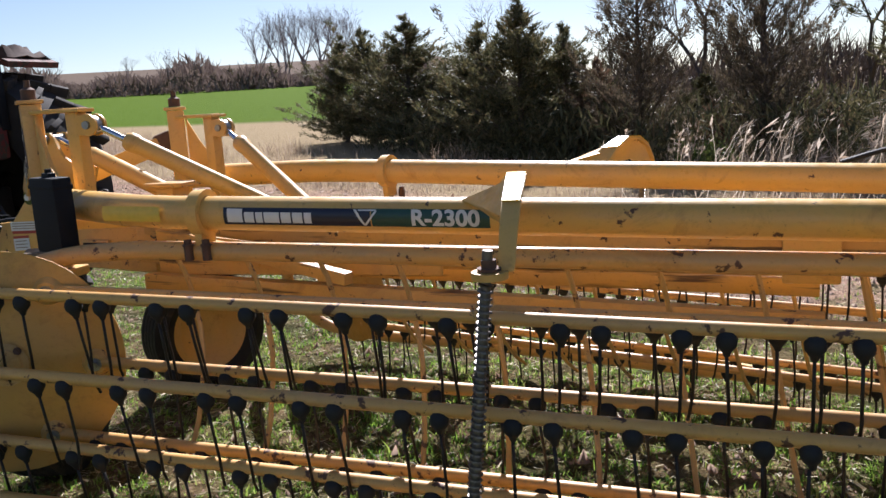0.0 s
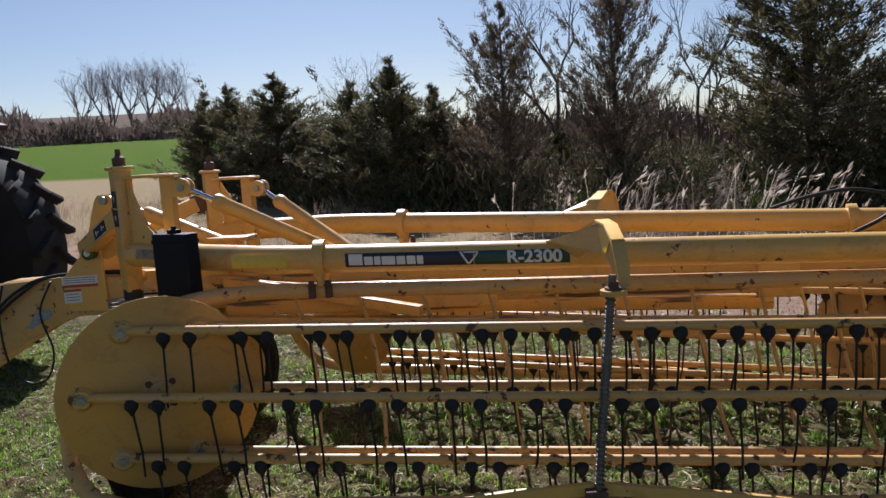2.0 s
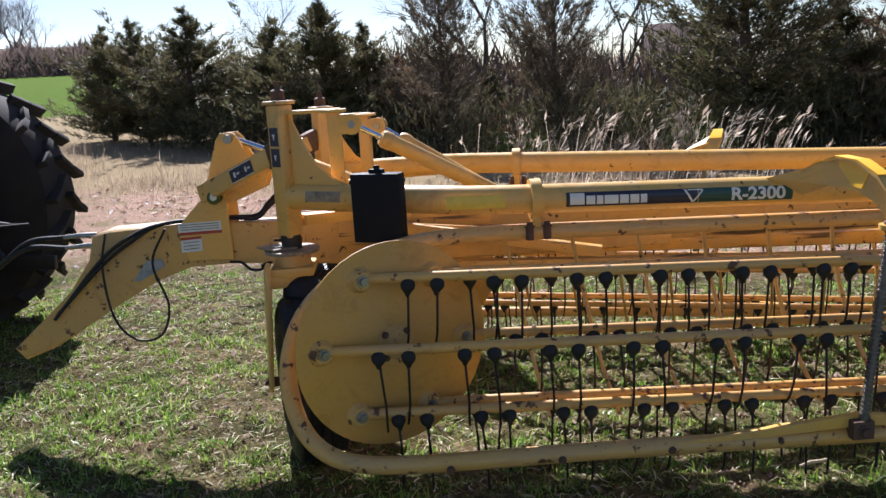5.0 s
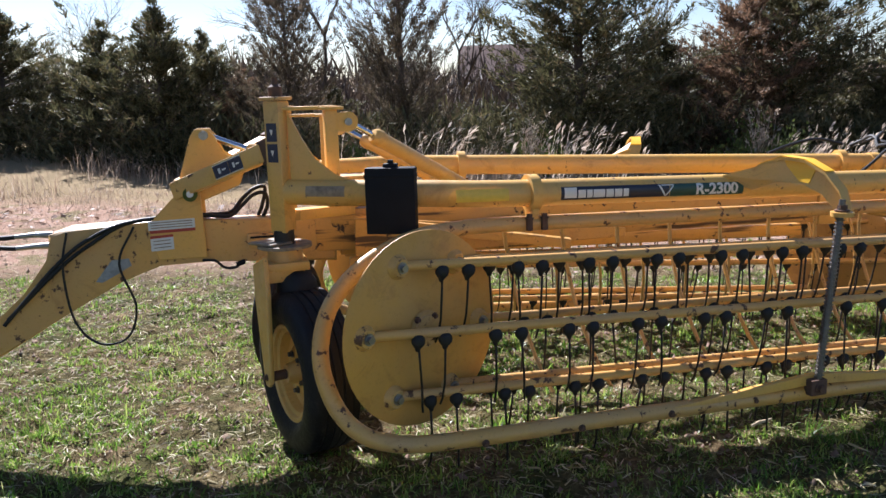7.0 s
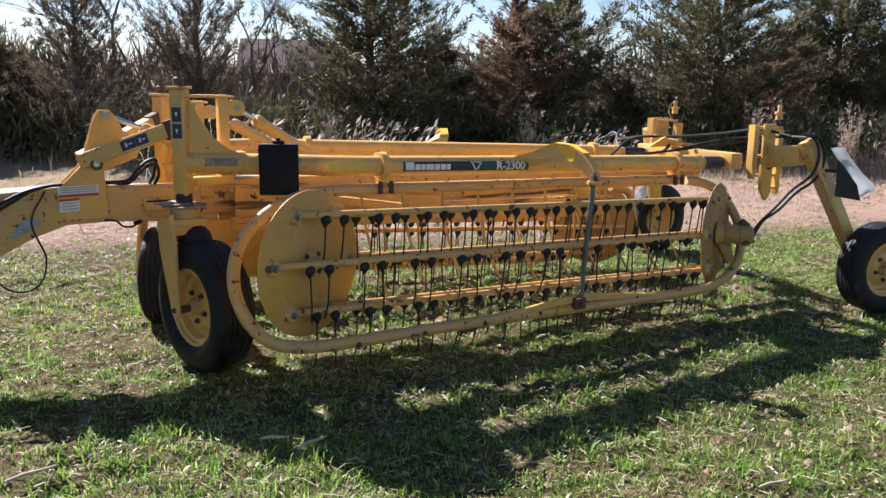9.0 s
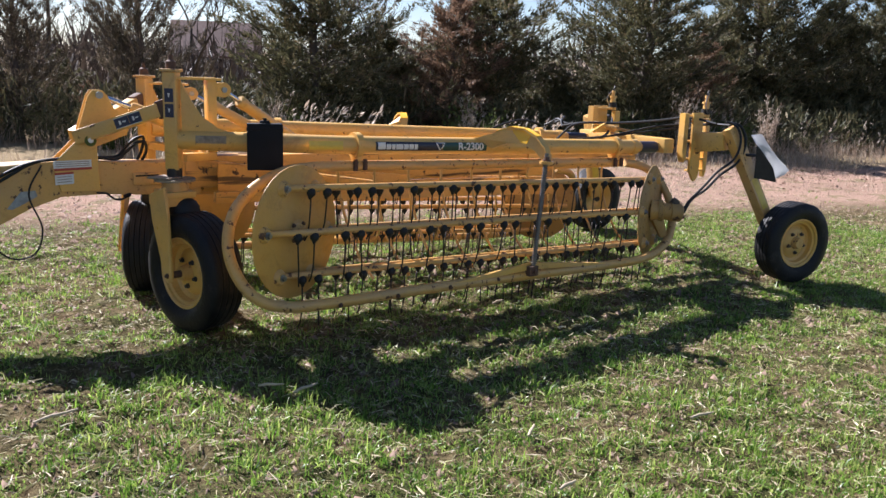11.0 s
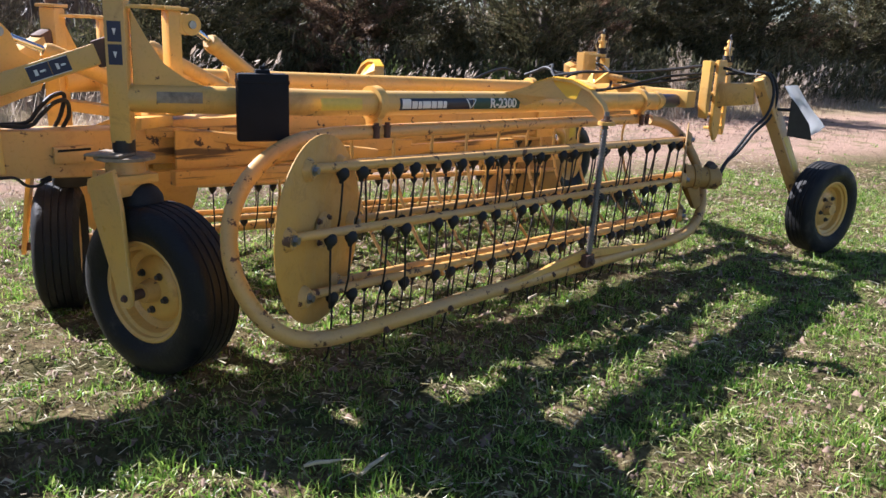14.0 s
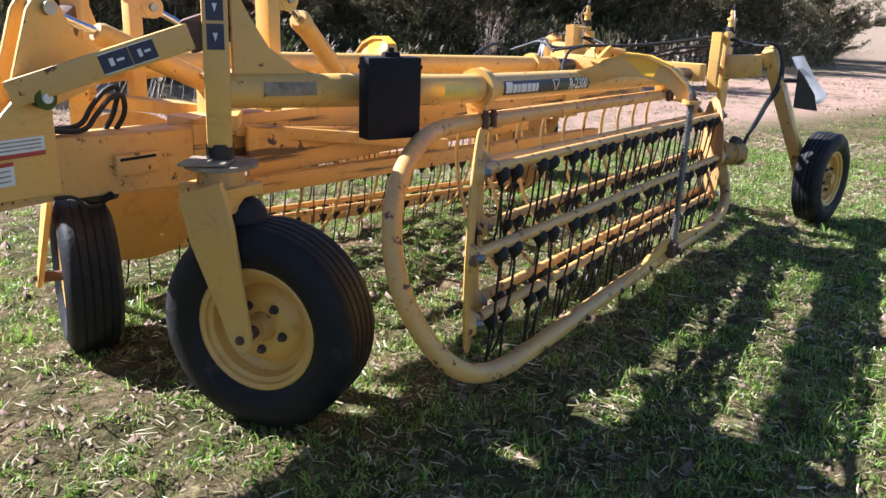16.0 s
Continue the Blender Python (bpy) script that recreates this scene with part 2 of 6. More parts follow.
CEDAR_BROWN = leaf_mat("bronzed_cedar_foliage", [(0.2, (0.085, 0.062, 0.04)), (0.55, (0.20, 0.125, 0.078)), (0.95, (0.35, 0.205, 0.13))], 0.4)
CEDAR_GREY = leaf_mat("grey_brown_cedar_foliage", [(0.2, (0.06, 0.05, 0.03)), (0.5, (0.13, 0.105, 0.065)), (0.8, (0.22, 0.165, 0.115)), (1.0, (0.32, 0.235, 0.18))], 0.3)
SHRUB = leaf_mat("green_shrub_leaves", [(0.2, (0.06, 0.09, 0.02)), (0.9, (0.16, 0.19, 0.05))], 0.35)
BARK = plain("bark", (0.12, 0.09, 0.07), 0.9, scale=20, bumpy=0.5)
TWIG = plain("bare_twigs", (0.20, 0.165, 0.145), 0.9, scale=3)
FARWOOD = leaf_mat("far_bare_wood", [(0.2, (0.19, 0.155, 0.15)), (0.9, (0.31, 0.265, 0.25))], 0.25)
ROOFBROWN = plain("brown_shingle_roof", (0.20, 0.125, 0.10), 0.9, scale=4)
ROOF = plain("grey_shingle_roof", (0.20, 0.17, 0.155), 0.9, scale=4)
SIDING = plain("pale_siding", (0.55, 0.50, 0.45), 0.8, scale=2, vary=0.1)


# ---------------------------------------------------------------- mesh helpers
MIRROR = [None]     # the pose applied to all that part() links, for the rake's far side


def link_mesh(name, me, parent=None):
    ob = new(name, me)
    if parent:
        ob.parent = parent
        if parent.type == "EMPTY":
            ob.matrix_parent_inverse = Matrix.Translation(-parent.location)
    return ob


def part(name, bm, material, parent=None, label="", smooth=True, turn=True):
    if MIRROR[0] is not None and turn:
        bm.transform(MIRROR[0])
        bmesh.ops.reverse_faces(bm, faces=bm.faces[:])
    me = bpy.data.meshes.new(name)
    bm.to_mesh(me)
    bm.free()
    me.materials.append(material)
    if smooth:
        me.polygons.foreach_set("use_smooth", [True] * len(me.polygons))
        me.set_sharp_from_angle(angle=radians(38))
    ob = link_mesh(name, me, parent)
    if label:
        ob["label"] = label
    return ob


def mesh_np(name, verts, faces, material):
    """A mesh from arrays: verts n x 3, faces m x k."""
    me = bpy.data.meshes.new(name)
    n, k = faces.shape
    me.vertices.add(len(verts))
    me.vertices.foreach_set("co", np.asarray(verts, np.float32).ravel())
    me.loops.add(n * k)
    me.loops.foreach_set("vertex_index", faces.astype(np.int32).ravel())
    me.polygons.add(n)
    me.polygons.foreach_set("loop_start", np.arange(0, n * k, k, dtype=np.int32))
    me.polygons.foreach_set("loop_total", np.full(n, k, np.int32))
    me.update(calc_edges=True)
    me.materials.append(material)
    return me


def bm_new():
    return bmesh.new()


def tube(bm, pts, r, seg=10, caps=True):
    """A round bar along points; r is one radius or one for each point."""
    pts = [Vector(p) for p in pts]
    rs = r if isinstance(r, (list, tuple)) else [r] * len(pts)
    tang = []
    for i in range(len(pts)):
        a, b = pts[max(i - 1, 0)], pts[min(i + 1, len(pts) - 1)]
        tang.append((b - a).normalized())
    up = Vector((0, 0, 1)) if abs(tang[0].z) < 0.9 else Vector((1, 0, 0))
    side = tang[0].cross(up).normalized()
    rings = []
    for p, d, rad in zip(pts, tang, rs):
        side = (side - d * side.dot(d)).normalized()
        other = d.cross(side)
        rings.append([bm.verts.new(p + (side * math.cos(a) + other * math.sin(a)) * rad)
                      for a in (2 * math.pi * k / seg for k in range(seg))])
    for a, b in zip(rings, rings[1:]):
        for k in range(seg):
            bm.faces.new((a[k], a[(k + 1) % seg], b[(k + 1) % seg], b[k]))
    if caps:
        bm.faces.new(rings[0][::-1])
        bm.faces.new(rings[-1])
    return bm


def curve(ctrl, n=8):
    """Points along a smooth line through control points."""
    c = [Vector(p) for p in ctrl]
    c = [c[0] * 2 - c[1]] + c + [c[-1] * 2 - c[-2]]
    out = []
    for i in range(1, len(c) - 2):
        for k in range(n):
            s = k / n
            a, b, d, e = c[i - 1], c[i], c[i + 1], c[i + 2]
            out.append(0.5 * ((2 * b) + (d - a) * s + (2 * a - 5 * b + 4 * d - e) * s * s + (3 * b - a - 3 * d + e) * s ** 3))
    out.append(c[-2])
    return out


def beam(bm, p0, p1, w, h, up=(0, 0, 1), bevel=0.006, w1=None, h1=None):
    """A square bar from p0 to p1, w across and h along up."""
    p0, p1 = Vector(p0), Vector(p1)
    d = (p1 - p0).normalized()
    u = Vector(up)
    u = (u - d * u.dot(d)).normalized()
    s = d.cross(u)
    vs = []
    for p, ww, hh in ((p0, w, h), (p1, w1 or w, h1 or h)):
        for a, b in ((-1, -1), (1, -1), (1, 1), (-1, 1)):
            vs.append(bm.verts.new(p + s * a * ww / 2 + u * b * hh / 2))
    fs = [bm.faces.new([vs[i] for i in f]) for f in ((0, 1, 2, 3), (7, 6, 5, 4), (0, 4, 5, 1), (1, 5, 6, 2), (2, 6, 7, 3), (3, 7, 4, 0))]
    if bevel:
        es = list({e for f in fs for e in f.edges})
        bmesh.ops.bevel(bm, geom=es, offset=bevel, segments=2, affect="EDGES", profile=0.6)
    return bm


def plate(bm, outline, normal, thick, bevel=0.003):
    """A flat sheet with the given outline, thick along normal."""
    n = Vector(normal).normalized() * thick / 2
    a = [bm.verts.new(Vector(p) - n) for p in outline]
    b = [bm.verts.new(Vector(p) + n) for p in outline]
    k = len(a)
    fs = [bm.faces.new(a[::-1]), bm.faces.new(b)]
    fs += [bm.faces.new((a[i], a[(i + 1) % k], b[(i + 1) % k], b[i])) for i in range(k)]
    if bevel:
        es = list({e for f in fs[:2] for e in f.edges})
        bmesh.ops.bevel(bm, geom=es, offset=bevel, segments=1, affect="EDGES")
    return bm


def lathe(bm, profile, centre, axis, seg=32, closed=False):
    """Turns a profile of (along, radius) round an axis through centre."""
    ax = Vector(axis).normalized()
    side = ax.cross(Vector((0, 0, 1)) if abs(ax.z) < 0.9 else Vector((1, 0, 0))).normalized()
    up = ax.cross(side)
    c = Vector(centre)
    rings = []
    for k in range(seg):
        a = 2 * math.pi * k / seg
        rad = side * math.cos(a) + up * math.sin(a)
        rings.append([bm.verts.new(c + ax * s + rad * max(r, 1e-4)) for s, r in profile])
    m = len(profile)
    for k in range(seg):
        p, q = rings[k], rings[(k + 1) % seg]
        for i in range(m if closed else m - 1):
            bm.faces.new((p[i], p[(i + 1) % m], q[(i + 1) % m], q[i]))
    bmesh.ops.remove_doubles(bm, verts=bm.verts[:], dist=1e-5)
    bmesh.ops.recalc_face_normals(bm, faces=bm.faces[:])
    return bm


def bolt(bm, p, d, r=0.014, h=0.012):
    p, d = Vector(p), Vector(d).normalized()
    tube(bm, [p, p + d * h * 0.4], r * 1.5, 12)
    tube(bm, [p + d * h * 0.4, p + d * h * 1.5], r, 6)


def empty(name, loc=(0, 0, 0)):
    ob = new(name)
    ob.location = loc
    ob.empty_display_size = 0.1
    return ob

# ---------------------------------------------------------------- ground
def value_noise(x, y, scale, seed):
    rng = np.random.default_rng(seed)
    g = rng.random((256, 256))
    u, v = x * scale, y * scale
    i, j = np.floor(u).astype(int), np.floor(v).astype(int)
    fu, fv = u - i, v - j
    fu, fv = fu * fu * (3 - 2 * fu), fv * fv * (3 - 2 * fv)
    a, b, c, d = g[i % 256, j % 256], g[(i + 1) % 256, j % 256], g[i % 256, (j + 1) % 256], g[(i + 1) % 256, (j + 1) % 256]
    return (a * (1 - fu) + b * fu) * (1 - fv) + (c * (1 - fu) + d * fu) * fv


def relief(x, y):
    """Small lumps and hollows of the turf, in metres."""
    near = np.clip(1.3 - np.hypot(x - 2.0, y) / 9.0, 0.0, 1.0)
    z = 0.040 * (value_noise(x + 50, y + 50, 8.0, 61) - 0.5) + 0.022 * (value_noise(x + 50, y + 50, 15.0, 62) - 0.5)
    mound = 0.045 * np.exp(-((x - 0.4) ** 2 + (y - 0.32) ** 2) / 0.45) + 0.035 * np.exp(-((x - 0.45) ** 2 + (y - 1.38) ** 2) / 0.35)
    return mound + near * z + 0.03 * (value_noise(x + 50, y + 50, 0.9, 63) - 0.5) * near


def rise(x, y):
    """The field climbs gently to a far hill on the tractor's side."""
    x, y = np.asarray(x, float), np.asarray(y, float)
    r = np.hypot(x - 2.0, y)
    az = np.degrees(np.arctan2(x - 2.0, y))
    side = np.clip((-9.0 - az) / 9.0, 0, 1) * np.clip((az + 80.0) / 15.0, 0, 1)
    side = side * side * (3 - 2 * side)
    return side * np.minimum(4.6 * (np.clip(r - 8.0, 0, None) / 111.0) ** 1.05, 17.0)


def ground_sheet():
    """One sheet from under the camera to the horizon, finer near the rake."""
    rad = [0.0]
    step = 0.045
    while rad[-1] < 1800:
        rad.append(rad[-1] + step)
        step = 0.045 if rad[-1] < 5.5 else step * 1.07
    seg = 420
    R2, A2 = np.meshgrid(np.array(rad[1:]), np.arange(seg) * 2 * np.pi / seg, indexing="ij")
    X, Y = 2.0 + R2 * np.sin(A2), R2 * np.cos(A2)
    f = np.clip((R2 - 60) / 500, 0, 1)
    Z = relief(X, Y) + rise(X, Y) + f * f * (3 - 2 * f) * (5 + 8 * value_noise(X + 9000, Y + 9000, 0.004, 7))
    verts = [(2.0, 0.0, 0.0)] + np.stack([X, Y, Z], 2).reshape(-1, 3).tolist()
    faces = []
    for i in range(len(rad) - 2):
        for k in range(seg):
            a, b = 1 + i * seg + k, 1 + i * seg + (k + 1) % seg
            faces.append((a, a + seg, b + seg, b))
    fan = [(0, 1 + k, 1 + (k + 1) % seg, 1 + (k + 1) % seg) for k in range(seg)]
    me = bpy.data.meshes.new("ground")
    me.from_pydata(verts, [], faces + [f[:3] for f in fan])
    me.validate()
    me.materials.append(GROUND)
    me.polygons.foreach_set("use_smooth", [True] * len(me.polygons))
    ob = new("ground", me)
    return tagged(ob, "patchy short green turf on brown soil with a bare track", "ground", kind="structure")


ground_sheet()

# ---------------------------------------------------------------- the rake
CL_N = Vector((0.1098, 0.9939, 0.0))       # square to the rake's centre line
CL_D = 0.931
CL_DIR = Vector((0.9939, -0.1098, 0.0))
FLIP = Matrix.Translation(2 * CL_D * CL_N) @ Matrix([[1 - 2 * CL_N[i] * CL_N[j] if i == j else -2 * CL_N[i] * CL_N[j] for j in range(3)] for i in range(3)]).to_4x4()

FAR_DROP = Matrix.Translation((0.07, -0.08, -0.175)) @ FLIP


def cl(s, off=0.0, z=0.0):
    """A point on the centre line, s metres along it from the front."""
    p = Vector((0.1022, 0.9254, 0)) + CL_DIR * s + CL_N * off
    return Vector((p.x, p.y, z))


def side_point(p):
    return MIRROR[0] @ Vector(p) if MIRROR[0] is not None else Vector(p)


def tube_axis(x):
    """The wing tube's middle where it runs straight."""
    return Vector((x, 0.055 - 0.018 * (x - 1.5), 1.172 - 0.031 * (x - 1.5)))


KING = Vector((0.352, 0.462, 0))
POST_N = Vector((-0.69, -0.724, 0))       # the post's sticker face looks this way
DISC_C = Vector((0.785, -0.285, 0.725))
DISC_U = Vector((math.cos(radians(25)), math.sin(radians(25)), 0))
DISC_N = Vector((-DISC_U.y, DISC_U.x, 0))
BAR_V = Vector((3.13, -0.03, -0.105))
BAR_R = 0.29
PHASE = [115, 175, 235, 295, 355, 55]


def disc_at(ang, r, along=0.0):
    a = radians(ang)
    return DISC_C + DISC_U * r * math.cos(a) + Vector((0, 0, r * math.sin(a))) + DISC_N * along


rake = empty("hay_rake", (2.0, 0.6, 0.0))
tagged(rake, "yellow twin-basket hay rake folded for transport on turf", "hay rake")

# shapes that repeat: rubber tine mount and spring tine, made once at the origin
def mount_mesh():
    bm = bm_new()
    lathe(bm, [(0.0, 0.005), (0.003, 0.017), (0.012, 0.0245), (0.024, 0.0275), (0.037, 0.026), (0.047, 0.019), (0.056, 0.012), (0.068, 0.008), (0.069, 0.001)], (0, 0, 0.020), (0, 0, -1), 10)
    me = bpy.data.meshes.new("rubber_mount")
    bm.to_mesh(me)
    bm.free()
    me.materials.append(RUBBER)
    me.polygons.foreach_set("use_smooth", [True] * len(me.polygons))
    return me


def tine_mesh(lean):
    bm = bm_new()
    tube(bm, [(0, 0, -0.045), (0.002, lean * 0.2, -0.12), (0.004, lean * 0.6, -0.20), (0.0, lean * 1.3, -0.27), (-0.002, lean * 2.4, -0.30)], 0.0048, 5)
    me = bpy.data.meshes.new("tine")
    bm.to_mesh(me)
    bm.free()
    me.materials.append(WIRE)
    me.polygons.foreach_set("use_smooth", [True] * len(me.polygons))
    return me


MOUNT = mount_mesh()
TINES = [tine_mesh(v) for v in (0.010, 0.016, -0.004)]


def wheel(centre, axis, radius, width, name, label, rim_r, side=1):
    """A ribbed implement wheel; axis points out of its dished face."""
    ax = Vector(axis).normalized()
    w = width / 2
    rim = bm_new()
    lathe(rim, [(w * 0.75, rim_r + 0.012), (w * 0.80, rim_r - 0.002), (w * 0.74, rim_r - 0.014), (w * 0.62, rim_r - 0.018), (w * 0.56, rim_r - 0.034), (w * 0.22, rim_r - 0.042), (w * 0.10, rim_r * 0.68), (w * 0.30, rim_r * 0.56), (w * 0.38, rim_r * 0.42), (w * 0.38, 0.0),
                (w * 0.30, 0.0), (w * 0.30, rim_r * 0.40), (w * 0.16, rim_r * 0.6), (-w * 0.5, rim_r - 0.04), (-w * 0.78, rim_r + 0.012), (w * 0.1, rim_r + 0.02)], centre, ax, 40)
    rim_ob = part(name, rim, YELLOW, rake, label)
    ty = bm_new()
    prof = [(-w * 0.72, rim_r - 0.002), (-w * 0.95, rim_r + 0.03), (-w * 1.04, rim_r + (radius - rim_r) * 0.45), (-w * 0.98, radius - 0.045), (-w * 0.84, radius - 0.012)]
    tread = []
    ribs = 5
    for i in range(ribs):
        s0 = -0.80 + 1.6 * i / ribs
        s1 = -0.80 + 1.6 * (i + 0.72) / ribs
        s2 = -0.80 + 1.6 * (i + 0.86) / ribs
        tread += [(w * s0, radius - 0.003 * abs(s0)), (w * s1, radius - 0.003 * abs(s1)), (w * (s1 + 0.02), radius - 0.0055), (w * s2, radius - 0.0055)]
    prof += tread[:-2] + [(-a, r) for a, r in reversed(prof)]
    lathe(ty, prof, centre, ax, 56, closed=True)
    part("tyre", ty, TYRE, rim_ob, "worn black ribbed tyre")
    hub = bm_new()
    tube(hub, [Vector(centre) + ax * w * 0.35, Vector(centre) + ax * w * 0.85], [0.055, 0.042], 16)
    part("hub", hub, YELLOW_OLD, rim_ob)
    s1 = ax.cross(Vector((0, 0, 1))).normalized()
    s2 = ax.cross(s1)
    for k in range(5):
        a = 2 * math.pi * k / 5 + 0.3
        nut = bm_new()
        p = Vector(centre) + (s1 * math.cos(a) + s2 * math.sin(a)) * 0.085 + ax * w * 0.40
        bolt(nut, p, ax, 0.011, 0.014)
        part("wheel_nut", nut, DUSTYSTEEL, rim_ob)
    return rim_ob


def wing(far):
    MIRROR[0] = FLIP if far else None
    tag = "far" if far else "near"
    # --- bent toolbar tube
    bend = [KING + Vector((0.03, -0.01, 1.200)), Vector((0.62, 0.30, 1.197)), Vector((0.95, 0.135, 1.192))]
    bend += [Vector((1.10, 0.085, 1.186)), Vector((1.26, 0.062, 1.180))] + [tube_axis(x) for x in (1.5, 2.2, 3.0, 3.6, 4.02)]
    bm = bm_new()
    tube(bm, bend, 0.0585, 24)
    toolbar = part("toolbar_tube", bm, YELLOW, rake, "long bent yellow steel tube")
    bm = bm_new()
    tube(bm, [tube_axis(3.98), tube_axis(4.5)], 0.046, 20)
    part("telescoping_tube", bm, YELLOW_OLD, toolbar)
    bm = bm_new()
    tube(bm, [tube_axis(3.99), tube_axis(4.05)], 0.064, 24)
    part("tube_collar", bm, YELLOW, toolbar)
    bm = bm_new()
    tube(bm, [tube_axis(4.10), tube_axis(4.30)], 0.0475, 20)
    part("warning_band", bm, STICKER, toolbar, "faded dark sticker band")
    # --- saddle collars that carry the guard pipe
    for x in (1.385, 3.80):
        c = tube_axis(x)
        bm = bm_new()
        lathe(bm, [(-0.022, 0.060), (-0.022, 0.082), (0.022, 0.082), (0.022, 0.060)], c, (1, 0, 0), 24, closed=True)
        collar = part("saddle_clamp", bm, YELLOW, toolbar)
        bm = bm_new()
        plate(bm, [c + Vector((0, -0.05, -0.03)), c + Vector((0, 0.05, -0.03)), c + Vector((0, 0.035, -0.125)), c + Vector((0, -0.045, -0.125))], (1, 0, 0), 0.03)
        part("clamp_leg", bm, YELLOW, collar)
        for dx in (-0.035, 0.035):
            bm = bm_new()
            tube(bm, [c + Vector((dx, -0.06, -0.155)), c + Vector((dx, -0.06, -0.105))], 0.016, 8)
            bolt(bm, c + Vector((dx, -0.06, -0.105)), (0, 0, 1), 0.013, 0.014)
            part("clamp_bolt", bm, RUST, collar, "rusty clamp bolt")
    # --- guard pipe: one loop round the reel, set lower on the far wing
    MIRROR[0] = FAR_DROP if far else None
    loop = [(3.80, 0.0, 0.982), (3.0, 0.015, 1.003), (2.2, 0.03, 1.024), (1.41, 0.035, 1.045), (1.08, 0.02, 1.052), (0.82, -0.035, 1.035),
            (0.60, -0.10, 0.955), (0.45, -0.17, 0.83), (0.385, -0.245, 0.67), (0.40, -0.325, 0.52), (0.47, -0.395, 0.405), (0.60, -0.445, 0.345),
            (0.85, -0.465, 0.325), (1.5, -0.475, 0.322), (2.4, -0.485, 0.305), (3.2, -0.495, 0.285), (3.62, -0.49, 0.285),
            (3.90, -0.455, 0.33), (4.10, -0.39, 0.44), (4.21, -0.30, 0.60), (4.21, -0.19, 0.78), (4.11, -0.09, 0.92), (3.90, -0.03, 0.975)]
    bm = bm_new()
    tube(bm, curve(loop, 5), 0.033, 14)
    guard = part("guard_pipe", bm, YELLOW_OLD, rake, "bent yellow guard pipe round the reel")
    for x in (0.95, 1.35, 1.75, 2.15, 2.95, 3.35):
        bm = bm_new()
        bolt(bm, (x, -0.508, 0.316), (0, -1, 0), 0.010, 0.01)
        part("pipe_plug", bm, RUST, guard, "rusty plug")
    bm = bm_new()
    plate(bm, [(1.72, -0.49, 0.335), (2.45, -0.50, 0.395), (3.20, -0.505, 0.312), (3.20, -0.505, 0.296), (2.45, -0.50, 0.350), (1.72, -0.49, 0.318)], (0, 1, 0), 0.03)
    part("stiffener", bm, YELLOW, guard, "tapered stiffening strap on the guard pipe")
    bm = bm_new()
    beam(bm, (2.40, -0.525, 0.345), (2.48, -0.525, 0.345), 0.05, 0.07)
    bolt(bm, (2.44, -0.55, 0.345), (0, -1, 0), 0.016, 0.014)
    part("hanger_lug", bm, RUST, guard, "rusty hanger lug")
    MIRROR[0] = FLIP if far else None
    # --- hook-shaped hanger arm and threaded hanger rod
    arm_c = [(0.0, 1.175), (-0.06, 1.245), (-0.16, 1.285), (-0.28, 1.278), (-0.39, 1.235), (-0.47, 1.165), (-0.505, 1.09)]
    wid = [0.10, 0.075, 0.058, 0.052, 0.05, 0.046, 0.04]
    bm = bm_new()
    rows = []
    xs = [2.45, 2.50, 2.535, 2.555, 2.565, 2.57, 2.57]
    for (y, z), w, x in zip(arm_c, wid, xs):
        rows.append([bm.verts.new((x - w * 0.5, y, z + 0.006)), bm.verts.new((x + w * 0.5, y, z + 0.006)), bm.verts.new((x + w * 0.5, y, z - 0.006)), bm.verts.new((x - w * 0.5, y, z - 0.006))])
    for a, b in zip(rows, rows[1:]):
        for k in range(4):
            bm.faces.new((a[k], b[k], b[(k + 1) % 4], a[(k + 1) % 4]))
    bm.faces.new(rows[0]), bm.faces.new(rows[-1][::-1])
    bmesh.ops.recalc_face_normals(bm, faces=bm.faces[:])
    arm = part("hanger_arm", bm, YELLOW, rake, "curved yellow hanger arm over the toolbar")
    bm = bm_new()
    web = [(2.33, 0.02, 1.20)] + [(x, y, z - 0.004) for (y, z), x in list(zip(arm_c, xs))[1:]] + [(2.555, -0.45, 1.085), (2.545, -0.38, 1.145), (2.53, -0.27, 1.182), (2.50, -0.15, 1.178), (2.46, -0.03, 1.13)]
    plate(bm, web, (0.97, 0.22, 0), 0.012, bevel=0.0)
    part("arm_web", bm, YELLOW, arm)
    bm = bm_new()
    face = Vector((-0.97, -0.22, 0)) * 0.009
    plate(bm, [Vector(p) + face for p in ((2.50, -0.065, 1.238), (2.535, -0.16, 1.276), (2.555, -0.275, 1.270), (2.56, -0.33, 1.252), (2.54, -0.31, 1.185), (2.53, -0.24, 1.192), (2.505, -0.15, 1.19), (2.49, -0.09, 1.175))], (0.97, 0.22, 0), 0.003, bevel=0)
    part("web_reflector", bm, TAPE, arm, "bright yellow reflective tape or sunlit strip")
    bm = bm_new()
    rows = []
    for (y, z), w, x in list(zip(arm_c, wid, xs))[1:5]:
        rows.append([bm.verts.new((x + sx * w * 0.47, y - (0.004 if y < -0.3 else 0), z + dz)) for sx, dz in ((-1, 0.011), (1, 0.011), (1, 0.0075), (-1, 0.0075))])
    for a, b in zip(rows, rows[1:]):
        for k in range(4):
            bm.faces.new((a[k], b[k], b[(k + 1) % 4], a[(k + 1) % 4]))
    bm.faces.new(rows[0]), bm.faces.new(rows[-1][::-1])
    bmesh.ops.recalc_face_normals(bm, faces=bm.faces[:])
    part("reflector_tape", bm, TAPE, arm, "bright yellow reflective tape or sunlit strip")
    bm = bm_new()
    tube(bm, [(2.53, -0.515, 1.070), (2.53, -0.515, 1.088)], 0.046, 18)
